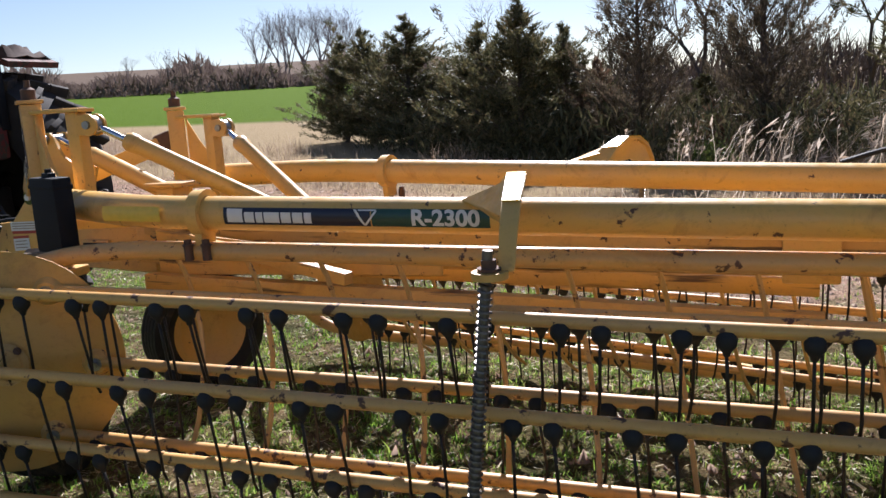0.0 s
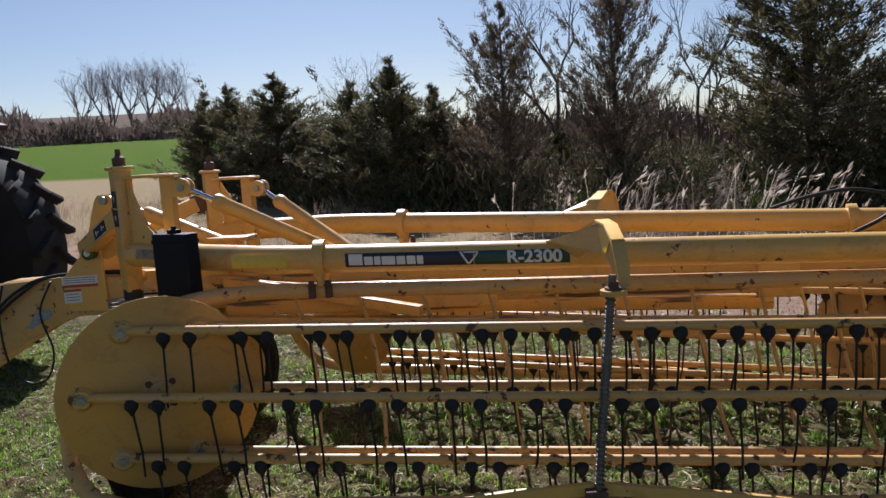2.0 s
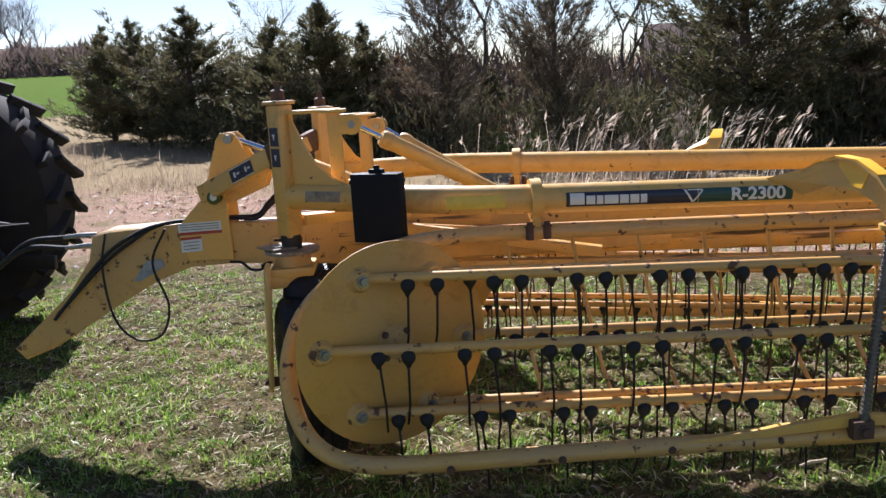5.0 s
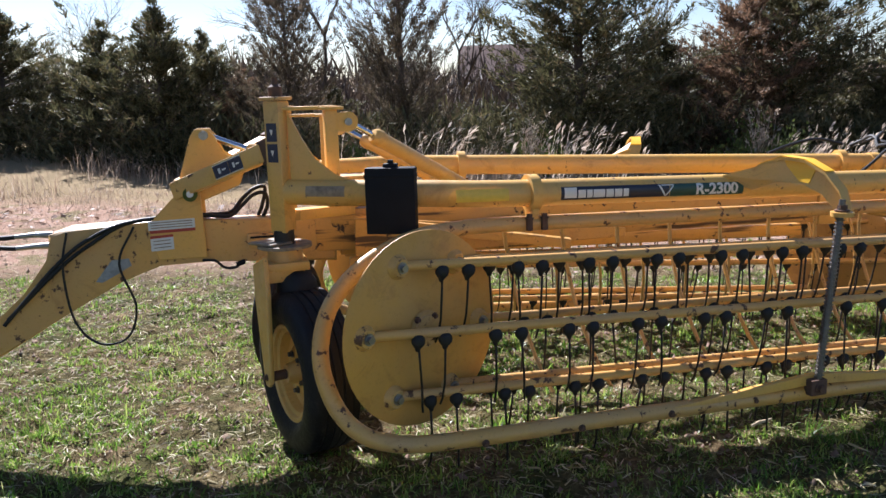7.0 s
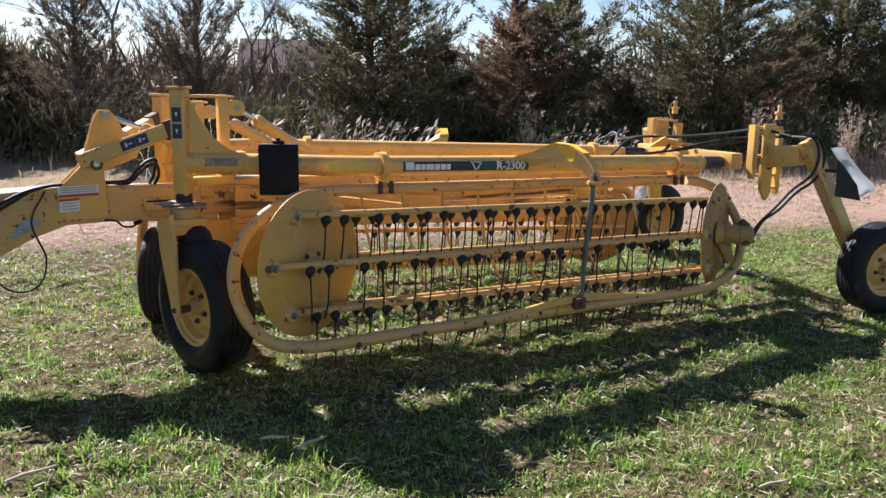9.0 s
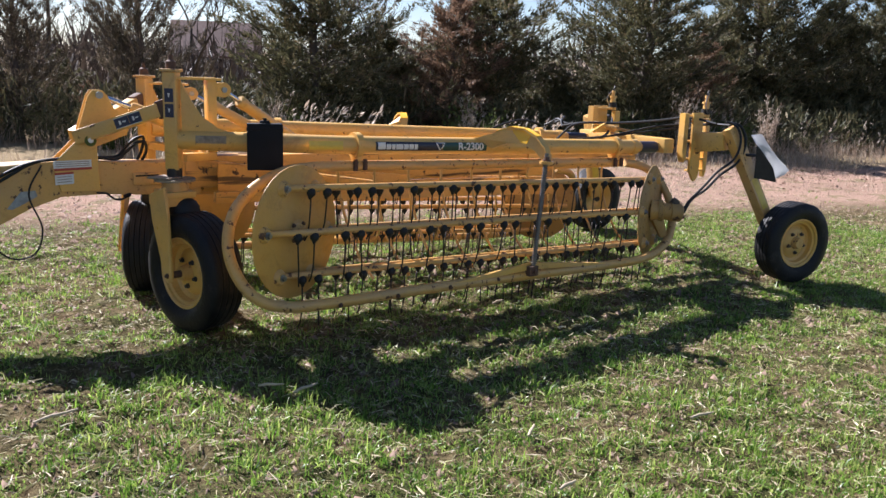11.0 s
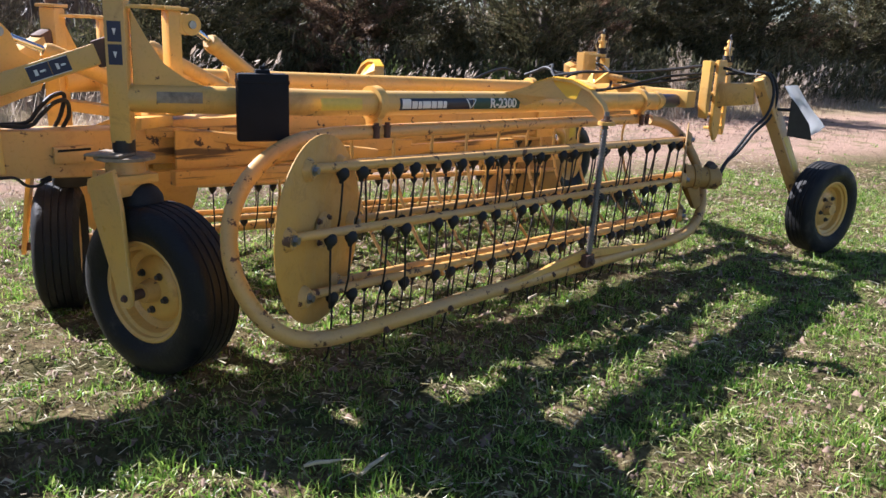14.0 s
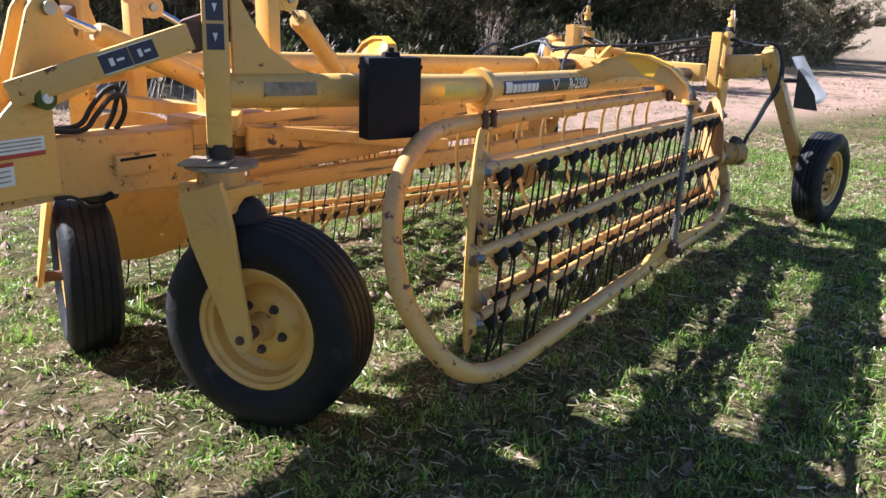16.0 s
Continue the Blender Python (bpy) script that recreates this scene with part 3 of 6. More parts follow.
    part("hanger_washer", bm, YELLOW_OLD, arm)
    bm = bm_new()
    rod = [Vector((2.528, -0.515, 1.14)), Vector((2.445, -0.532, 0.345))]
    tube(bm, rod, 0.0135, 10)
    rod_ob = part("hanger_rod", bm, SPRING, rake, "dark threaded hanger rod with a spring")
    bm = bm_new()
    pts = []
    for k in range(340):
        a = k * 0.75
        pts.append(rod[0].lerp(rod[1], 0.09 + 0.86 * k / 340) + Vector((math.cos(a), math.sin(a), 0)) * 0.0175)
    tube(bm, pts, 0.0035, 4)
    part("coil_spring", bm, SPRING, rod_ob)
    bm = bm_new()
    bolt(bm, (2.529, -0.515, 1.09), (0, 0, 1), 0.02, 0.018)
    part("rod_nut", bm, RUST, rod_ob)
    # --- king post, mast, cylinder and gussets
    if far:
        MIRROR[0] = Matrix.Translation((0.02, 0, -0.055)) @ FLIP
    bm = bm_new()
    beam(bm, KING + Vector((0, 0, 1.02)), KING + Vector((0, 0, 1.60)), 0.082, 0.082, up=POST_N, bevel=0.008)
    post = part("king_post", bm, YELLOW, rake, "upright yellow swivel post")
    bm = bm_new()
    beam(bm, KING + Vector((0, 0, 1.602)), KING + Vector((0, 0, 1.618)), 0.105, 0.105, up=POST_N, bevel=0.004)
    part("post_cap", bm, YELLOW_OLD, post)
    bm = bm_new()
    tube(bm, [KING + Vector((0, 0, 1.62)), KING + Vector((0, 0, 1.66)), KING + Vector((0, 0, 1.67)), KING + Vector((0, 0, 1.70))], [0.03, 0.03, 0.014, 0.012], 10)
    part("grease_cap", bm, RUST, post)
    d = (Vector((0.62, 0.30, 0)) - KING).normalized()
    bm = bm_new()
    plate(bm, [KING + d * 0.05 + Vector((0, 0, 1.56)), KING + d * 0.05 + Vector((0, 0, 1.23)), KING + d * 0.36 + Vector((0, 0, 1.245)), KING + d * 0.26 + Vector((0, 0, 1.275)), KING + d * 0.17 + Vector((0, 0, 1.34)), KING + d * 0.11 + Vector((0, 0, 1.44))],
          (-d.y, d.x, 0), 0.016)
    part("post_gusset", bm, YELLOW, post, "curved gusset plate")
    mast = Vector((0.585, 0.45, 0))
    bm = bm_new()
    beam(bm, mast + Vector((0, 0, 1.12)), mast + Vector((0, 0, 1.555)), 0.062, 0.058, up=(1, 0, 0), bevel=0.006)
    mast_ob = part("cylinder_mast", bm, YELLOW, post)
    bm = bm_new()
    beam(bm, KING + Vector((0, 0, 1.565)), mast + Vector((0.03, 0, 1.565)), 0.07, 0.016, bevel=0.003)
    beam(bm, mast + Vector((-0.05, 0, 1.562)), mast + Vector((0.055, 0, 1.562)), 0.10, 0.014, bevel=0.003)
    part("top_strap", bm, YELLOW, post)
    for dy in (-0.028, 0.028):
        bm = bm_new()
        lathe(bm, [(-0.006, 0), (-0.006, 0.045), (0.006, 0.045), (0.006, 0)], mast + Vector((0.075, dy, 1.50)), (0, 1, 0), 20)
        beam(bm, mast + Vector((0.02, dy, 1.50)), mast + Vector((0.062, dy, 1.50)), 0.008, 0.080, bevel=0)
        part("cylinder_ear", bm, YELLOW, mast_ob)
    bm = bm_new()
    tube(bm, [mast + Vector((0.075, -0.045, 1.50)), mast + Vector((0.075, 0.045, 1.50))], 0.017, 12)
    tube(bm, [mast + Vector((0.075, -0.018, 1.50)), mast + Vector((0.075, 0.018, 1.50))], 0.038, 16)
    part("cylinder_pin", bm, STEEL, mast_ob, "zinc pin and rod eye")
    lo = Vector((1.36, 0.66, 1.10))
    hi = mast + Vector((0.08, 0, 1.50))
    bm = bm_new()
    tube(bm, [hi, hi.lerp(lo, 0.2)], 0.014, 12)
    part("cylinder_rod", bm, CHROME, mast_ob, "chrome cylinder rod")
    bm = bm_new()
    tube(bm, [hi.lerp(lo, 0.17), hi.lerp(lo, 0.19), hi.lerp(lo, 0.23), hi.lerp(lo, 0.24), hi.lerp(lo, 1.0)], [0.03, 0.04, 0.04, 0.036, 0.036], 18)
    part("lift_cylinder", bm, YELLOW, rake, "yellow hydraulic cylinder")
    bm = bm_new()
    tube(bm, [KING + Vector((0, 0, 0.905)), KING + Vector((0, 0, 1.03))], 0.046, 20)
    pin = part("swivel_pin", bm, DARKSTEEL, rake, "greasy dark swivel pin")
    bm = bm_new()
    tube(bm, [KING + Vector((0, 0, 0.952)), KING + Vector((0, 0, 0.966))], 0.122, 28)
    plate(bm, [KING + Vector((-0.16, 0.03, 0.974)), KING + Vector((-0.03, 0.10, 0.974)), KING + Vector((0.03, -0.04, 0.974)), KING + Vector((-0.07, -0.09, 0.974))], (0, 0, 1), 0.012)
    part("swivel_flange", bm, GREYWORN, pin, "dusty worn steel swivel flange")
    bm = bm_new()
    tube(bm, [KING + Vector((0, 0, 0.895)), KING + Vector((0, 0, 0.951))], [0.082, 0.076], 24)
    part("swivel_boss", bm, YELLOW_OLD, pin)
    bm = bm_new()
    beam(bm, KING + Vector((0.0, -0.10, 0.875)), KING + Vector((0.0, 0.11, 0.875)), 0.19, 0.04, bevel=0.008)
    fork_top = part("fork_crown", bm, YELLOW, rake)
    bm = bm_new()
    lathe(bm, [(-0.03, 0.0), (-0.03, 0.088), (0.0, 0.094), (0.035, 0.088), (0.065, 0.068), (0.085, 0.038), (0.09, 0.0)], (0.39, 0.415, 0.765), (0, 0, 1), 24)
    part("grease_hub", bm, RUBBER, fork_top, "greasy black hub under the crown")
    # --- stickers on the post
    for k, (z0, z1) in enumerate(((1.425, 1.505), (1.335, 1.415))):
        bm = bm_new()
        fn = POST_N
        u = Vector((-POST_N.y, POST_N.x, 0))
        m0 = KING + fn * 0.0425
        plate(bm, [m0 - u * 0.027 + Vector((0, 0, z0)), m0 + u * 0.027 + Vector((0, 0, z0)), m0 + u * 0.027 + Vector((0, 0, z1)), m0 - u * 0.027 + Vector((0, 0, z1))], fn, 0.002, bevel=0)
        st = part("warning_sticker", bm, STICKER, post, "dark blue pictogram sticker")
        bm = bm_new()
        c = m0 + fn * 0.002 + Vector((0, 0, (z0 + z1) / 2))
        plate(bm, [c + Vector((0, 0, 0.012)) - u * 0.008, c + Vector((0, 0, 0.012)) + u * 0.008, c - Vector((0, 0, 0.014))], fn, 0.002, bevel=0)
        part("pictogram", bm, WHITE, st)
    MIRROR[0] = FLIP if far else None
    bm = bm_new()
    sd = Vector((d.y, -d.x, 0))
    rows = []
    for p in (KING + d * 0.14, KING + d * 0.32):
        rows.append([bm.verts.new(p + sd * 0.0595 * math.cos(a) + Vector((0, 0, 1.198 + 0.0595 * math.sin(a)))) for a in (radians(v) for v in (-10, 5, 20, 35))])
    for k in range(3):
        bm.faces.new((rows[0][k], rows[1][k], rows[1][k + 1], rows[0][k + 1]))
    part("worn_patch", bm, GREYWORN, toolbar, "worn grey patch of bare paint")
    # --- reel: plates, bars, tines
    MIRROR[0] = FAR_DROP if far else None
    for end in (0, 1):
        off = BAR_V * end
        r = 0.385 if not end else 0.36
        bm = bm_new()
        lathe(bm, [(-0.005, 0.0), (-0.005, r - 0.004), (-0.002, r), (0.002, r), (0.005, r - 0.004), (0.005, 0.0)], DISC_C + off, DISC_N, 48)
        pl = part("reel_plate", bm, DISC if not end else GRIMY, rake, "round yellow reel end plate")
        bm = bm_new()
        lathe(bm, [(-0.012, 0.075), (-0.012, 0.055), (-0.02, 0.05), (-0.02, 0.0)], DISC_C + off, DISC_N, 24)
        part("reel_hub", bm, YELLOW_OLD, pl)
        for k in range(4):
            bm = bm_new()
            bolt(bm, disc_at(45 + 90 * k, 0.062, -0.012) + off, -DISC_N, 0.009, 0.01)
            part("hub_bolt", bm, RUST, pl)
        for ang in PHASE:
            p = disc_at(ang, BAR_R) + off
            bm = bm_new()
            lathe(bm, [(-0.03, 0.0), (-0.03, 0.034), (-0.018, 0.042), (-0.004, 0.05), (-0.004, 0.0)], p, DISC_N, 16)
            brg = part("bearing_cup", bm, YELLOW_OLD, pl)
            bm = bm_new()
            bolt(bm, p - DISC_N * 0.03, -DISC_N, 0.015, 0.014)
            part("bearing_bolt", bm, STEEL, brg, "shiny zinc bolt")
    span = BAR_V.length
    for ang in PHASE:
        p0 = disc_at(ang, BAR_R) + Vector((0.055, 0.0, 0))
        p1 = disc_at(ang, BAR_R) + BAR_V - Vector((0.02, 0, 0))
        bm = bm_new()
        tube(bm, [p0 - Vector((0.06, 0.01, 0)), p0, p1], 0.0195, 12)
        bar = part("tine_bar", bm, BARPAINT, rake, "yellow tine bar with rubber-mounted tines")
        x = 0.09 + 0.03 * ((ang // 60) % 3)
        k = 0
        while x < span - 0.08:
            p = p0.lerp(p1, x / span) + Vector((0, -0.012, -0.02))
            p = side_point(p)
            wob = random.uniform(-0.12, 0.12)
            yaw = random.uniform(-0.3, 0.3)
            mo = link_mesh("rubber_mount", MOUNT, bar)
            mo.matrix_local = Matrix.LocRotScale(p, Euler((0.12 + wob * 0.6, wob, yaw)), Vector((0.98, 0.95, 0.98)))
            ti = link_mesh("tine", TINES[random.randrange(3)], bar)
            ti.matrix_local = Matrix.LocRotScale(p, Euler((0.05 + random.uniform(-0.06, 0.08), random.uniform(-0.07, 0.07), yaw)), Vector((1, 1, random.uniform(0.9, 1.04))))
            x += 0.107 if k % 2 == 0 else 0.205
            k += 1
    # --- stripper rods behind the reel
    for k in range(10):
        x = 1.25 + 0.275 * k
        zt = 1.045 - 0.026 * (x - 1.4)
        bm = bm_new()
        tube(bm, curve([(x, 0.05, zt), (x + 0.03, 0.085, zt - 0.14), (x + 0.07, 0.06, zt - 0.36), (x + 0.10, -0.06, zt - 0.58), (x + 0.12, -0.20, zt - 0.70)], 3), 0.009, 6)
        part("stripper_rod", bm, YELLOW_OLD, guard)
    # --- hydraulic motor on the rear plate
    mc = DISC_C + BAR_V
    bm = bm_new()
    tube(bm, [mc + DISC_N * -0.01, mc + Vector((0.06, -0.09, 0))], [0.085, 0.07], 18)
    motor = part("hydraulic_motor", bm, YELLOW_OLD, rake, "grimy yellow hydraulic motor")
    bm = bm_new()
    tube(bm, [mc + Vector((0.03, -0.05, 0.0)), mc + Vector((0.055, -0.075, 0)), mc + Vector((0.056, -0.076, 0)), mc + Vector((0.10, -0.11, -0.003)), mc + Vector((0.101, -0.111, -0.003)), mc + Vector((0.17, -0.155, -0.008)), mc + Vector((0.185, -0.165, -0.009))], [0.088, 0.088, 0.068, 0.068, 0.076, 0.076, 0.058], 20)
    beam(bm, mc + Vector((0.02, -0.05, -0.05)), mc + Vector((0.08, -0.085, -0.21)), 0.085, 0.10, bevel=0.02, w1=0.06, h1=0.06)
    part("motor_body", bm, GRIMY, motor)
    bm = bm_new()
    beam(bm, mc + Vector((0.12, -0.12, 0.055)), mc + Vector((0.15, -0.14, 0.095)), 0.07, 0.05, bevel=0.008)
    part("port_block", bm, DUSTYSTEEL, motor, "dusty steel port block")
    for k in range(4):
        bm = bm_new()
        a = math.pi / 4 + k * math.pi / 2
        bolt(bm, mc + Vector((0.185, -0.165, -0.009)) + Vector((0.63 * math.cos(a), 0.77 * math.cos(a), math.sin(a))) * 0.045, (0.85, -0.53, 0), 0.010, 0.012)
        part("motor_bolt", bm, RUST, motor)
    # --- rear post, axle arm and wheel
    MIRROR[0] = FLIP if far else None
    for dx, dy, wd, top_z, low, th in ((-0.035, 0.0, 0.055, 1.375, 0.965, 0.075), (0.085, -0.045, 0.135, 1.38, 0.80, 0.03), (0.245, -0.02, 0.06, 1.33, 0.83, 0.055)):
        bm = bm_new()
        b0 = Vector((4.52 + dx, -0.14 + dy, 0))
        cut = 0.09 if wd > 0.05 else 0.02
        outline = [b0 + Vector((-wd / 2, 0, top_z)), b0 + Vector((wd / 2, 0, top_z)), b0 + Vector((wd / 2, 0, low + 0.05)), b0 + Vector((wd * 0.2, 0, low)), b0 + Vector((0, 0, low)), b0 + Vector((-wd / 2, 0, low + cut))]
        plate(bm, outline, (0.2, 1, 0), th, bevel=0.005)
        rp = part("rear_slide_post", bm, YELLOW, rake, "upright yellow slide channel")
    bm = bm_new()
    bolt(bm, (4.61, -0.203, 1.06), (-0.2, -1, 0), 0.016, 0.014)
    part("slide_bolt", bm, RUST, rp)
    for z in (1.355, 1.14, 0.99, 0.89):
        bm = bm_new()
        beam(bm, (4.49 if z > 0.95 else 4.58, -0.135, z), (4.74, -0.17, z), 0.05, 0.018, bevel=0.003)
        part("slide_rung", bm, YELLOW, rake)
    top = Vector((4.73, -0.17, 0))
    bm = bm_new()
    tube(bm, [top + Vector((0, 0, z)) for z in (1.34, 1.41, 1.411, 1.455, 1.456, 1.472, 1.473, 1.50, 1.501, 1.525)], [0.034, 0.034, 0.027, 0.025, 0.036, 0.036, 0.017, 0.014, 0.020, 0.016], 14)
    scr = part("lift_screw", bm, YELLOW, rake, "yellow lift screw housing")
    bm = bm_new()
    tube(bm, [top + Vector((0, 0, 1.365)), top + Vector((0, 0, 1.413))], 0.0365, 14)
    part("rubber_band", bm, RUBBER, scr)
    bm = bm_new()
    tube(bm, curve([top + Vector((0.02, 0, 1.54)), top + Vector((-0.03, -0.02, 1.50)), top + Vector((-0.05, -0.03, 1.44)), top + Vector((-0.02, -0.03, 1.38))], 4), 0.005, 5)
    part("safety_wire", bm, STEEL, scr)
    bm = bm_new()
    tube(bm, [top + Vector((0, 0, 1.52)), top + Vector((0, 0, 1.545)), top + Vector((0.012, 0, 1.56)), top + Vector((0.03, 0, 1.552))], 0.007, 6)
    part("screw_eye", bm, DARKSTEEL, scr, "dark bent eye on the screw")
    leg_top, leg_bot = Vector((4.68, -0.455, 1.275)), Vector((4.99, -0.745, 0.40))
    bm = bm_new()
    beam(bm, (4.63, -0.15, 1.13), leg_top + Vector((0.01, 0.03, -0.115)), 0.13, 0.17, bevel=0.012, h1=0.15)
    part("axle_arm", bm, YELLOW, rake, "yellow box arm to the rear wheel")
    bm = bm_new()
    beam(bm, leg_top, leg_bot, 0.085, 0.135, up=(1, 0, 0.3), bevel=0.01, h1=0.10)
    leg = part("wheel_leg", bm, YELLOW_OLD, rake, "sloping yellow wheel leg")
    bm = bm_new()
    tube(bm, [leg_bot + Vector((0.03, 0.02, -0.03)), (5.09, -0.84, 0.357)], 0.03, 12)
    part("axle_stub", bm, DARKSTEEL, leg)
    # sunlight on the leg's middle, put in as a paler yellow strip
    bm = bm_new()
    beam(bm, leg_top.lerp(leg_bot, 0.48), leg_top.lerp(leg_bot, 0.76), 0.090, 0.070, up=(1, 0, 0.3), bevel=0.002)
    part("reflector_tape", bm, FADED, leg, "bright yellow reflective tape or sunlit strip")
    wheel((5.09, -0.885, 0.350), (-0.225, -0.974, 0), 0.338, 0.20, "rear_wheel", "yellow rear wheel rim with a worn tyre", 0.20)
    bm = bm_new()
    prof = [(0.0, 1.225, 0.085, 0.0), (0.035, 1.17, 0.088, 0.004), (0.085, 1.10, 0.09, 0.010), (0.135, 1.03, 0.10, 0.022), (0.175, 0.98, 0.115, 0.040), (0.205, 0.94, 0.115, 0.062), (0.20, 0.90, 0.09, 0.078), (0.185, 0.865, 0.05, 0.085)]
    lay = lambda a, z, o: Vector((4.765 + 0.48 * a + 0.87 * o, -0.60 - 0.87 * a + 0.48 * o, z))
    rows = [[bm.verts.new(lay(a + w * k / 4, z + 0.012 * k / 4, o + 0.012 * math.sin(k / 4 * math.pi))) for k in range(5)] for a, z, w, o in prof]
    for ra, rb in zip(rows, rows[1:]):
        for k in range(4):
            bm.faces.new((ra[k], ra[k + 1], rb[k + 1], rb[k]))
    bmesh.ops.solidify(bm, geom=bm.faces[:], thickness=0.005)
    sm = part("rear_marker", bm, PLATE_GREY, rake, "bent dull aluminium rear marker sheet")
    bm = bm_new()
    plate(bm, [lay(0.055, 1.15, -0.012), lay(0.10, 1.10, -0.012), lay(0.20, 0.97, -0.012), lay(0.235, 0.855, -0.012), lay(0.06, 0.875, -0.012)], (0.87, 0.48, 0), 0.006)
    part("marker_back", bm, DARKSTEEL, sm, "dark back plate of the marker")
    bm = bm_new()
    tube(bm, [leg_top.lerp(leg_bot, 0.25), (4.81, -0.68, 1.06)], 0.012, 8)
    part("marker_stay", bm, DARKSTEEL, sm)
    bm = bm_new()
    plate(bm, [(4.72, -0.57, 1.00), (4.82, -0.565, 1.02), (4.82, -0.565, 0.92), (4.76, -0.57, 0.90)], (0.2, 1, 0), 0.006)
    part("marker_bracket", bm, PLATE_GREY, sm)
    # --- hoses from the leg to the motor
    for k in range(2):
        bm = bm_new()
        o = 0.035 * k
        b = 0.055 * k
        tube(bm, curve([leg_top + Vector((-0.03, 0.02, 0.045)), leg_top + Vector((0.01 + b, -0.06, 0.01)), leg_top + Vector((0.02 + b * 1.3, -0.10, -0.11 - b * 0.4)), leg_top + Vector((-0.05 + b, -0.10, -0.25 - b * 0.5)), (4.46 + b * 0.8, -0.53, 0.93 - b * 0.5), (4.33 + b * 0.5, -0.50, 0.81 - b * 0.5), (4.20 + o * 0.5, -0.48, 0.71), (4.14, -0.47, 0.64 - o)], 6), 0.0105, 8)
        part("hydraulic_hose", bm, HOSE, rake, "black hydraulic hose")
        bm = bm_new()
        tube(bm, curve([leg_top + Vector((0.0, 0.0, 0.02)), (4.70, -0.22 + o, 1.285), (4.50, 0.15, 1.21 + o), (4.2, 0.45, 1.14), (3.9, 0.52, 1.12)], 6), 0.009, 8)
        part("hydraulic_hose", bm, HOSE, rake, "black hydraulic hose")
    # --- front caster
    if not far:
        wc, ax, wr = Vector((0.400, 0.310, 0.412)), Vector((-0.974, -0.225, 0)), 0.364
    else:
        MIRROR[0] = None
        wc, ax, wr = Vector((0.45, 1.38, 0.365)), Vector((-0.87, 0.49, 0)), 0.325
    wheel(wc, ax, wr, 0.235 if not far else 0.21, "caster_wheel", "yellow caster wheel rim with a black tyre", 0.215)
    kp = KING if not far else FLIP @ KING
    side = ax * 0.175
    bm = bm_new()
    hub = wc + side
    top = Vector((kp.x, kp.y, 0.86)) + ax * 0.12
    t_dir = (hub - top).normalized()
    across = ax.cross(t_dir).normalized()
    a, b = top, hub
    outline = [a + across * 0.085 + Vector((0, 0, 0.04)), a - across * 0.085 + Vector((0, 0, 0.04)), a.lerp(b, 0.25) - across * 0.088, b - across * 0.040,
               b - across * 0.028 + t_dir * 0.034, b + t_dir * 0.044, b + across * 0.028 + t_dir * 0.034, b + across * 0.040, a.lerp(b, 0.25) + across * 0.088]
    plate(bm, outline, ax, 0.022, bevel=0.005)
    fork = part("caster_fork", bm, YELLOW, rake, "flat yellow caster fork plate")
    bm = bm_new()
    tube(bm, [wc + ax * 0.05, hub], 0.022, 12)
    bolt(bm, hub + ax * 0.011, ax, 0.011, 0.010)
    part("axle_bolt", bm, RUST, fork)
    bm = bm_new()
    kk = Vector((kp.x, kp.y, 0.835))
    beam(bm, kk + ax * 0.13, kk - ax * 0.06, 0.17, 0.055, bevel=0.008)
    part("fork_bridge", bm, YELLOW, fork)
    MIRROR[0] = None


wing(False)
wing(True)

# --- decal, reflector and black box on the near toolbar
def wrap(bm_pts, x0, r, lift):
    """Lays a flat sheet of (along, up) points on the near tube's front."""
    out = []
    for s, h in bm_pts:
        c = tube_axis(x0 + s)
        a = h / r
        out.append(c + Vector((0, -math.cos(a), math.sin(a))) * (r + lift))
    return out


def wrapped_sheet(name, x0, length, h0, h1, mat, lift, label, n=8):
    bm = bm_new()
    rows = []
    for k in range(n + 1):
        h = h0 + (h1 - h0) * k / n
        rows.append([bm.verts.new(v) for v in wrap([(length * i / 6, h) for i in range(7)], x0, 0.0585, lift)])
    for a, b in zip(rows, rows[1:]):
        for i in range(6):
            bm.faces.new((a[i], a[i + 1], b[i + 1], b[i]))
    bmesh.ops.recalc_face_normals(bm, faces=bm.faces[:])
    return part(name, bm, mat, rake, label)


dec = wrapped_sheet("name_decal", 1.50, 0.53, -0.030, 0.028, NAVY, 0.0015, "long dark navy and green name decal")
grn = wrapped_sheet("green_decal_half", 2.034, 0.385, -0.030, 0.028, GREEN_DECAL, 0.0015, "dark green half of the name decal")


def wrapped_poly(name, pts, mat, parent, x0=1.50, lift=0.003):
    bm = bm_new()
    bm.faces.new([bm.verts.new((p[0], p[1], 0)) for p in pts])
    for k in range(-5, 6):
        bmesh.ops.bisect_plane(bm, geom=bm.verts[:] + bm.edges[:] + bm.faces[:], plane_co=(0, k * 0.005, 0), plane_no=(0, 1, 0))
    for v in bm.verts:
        v.co = wrap([(v.co.x, v.co.y)], x0, 0.0585, lift)[0]
    bmesh.ops.recalc_face_normals(bm, faces=bm.faces[:])
    return part(name, bm, mat, parent, smooth=False)


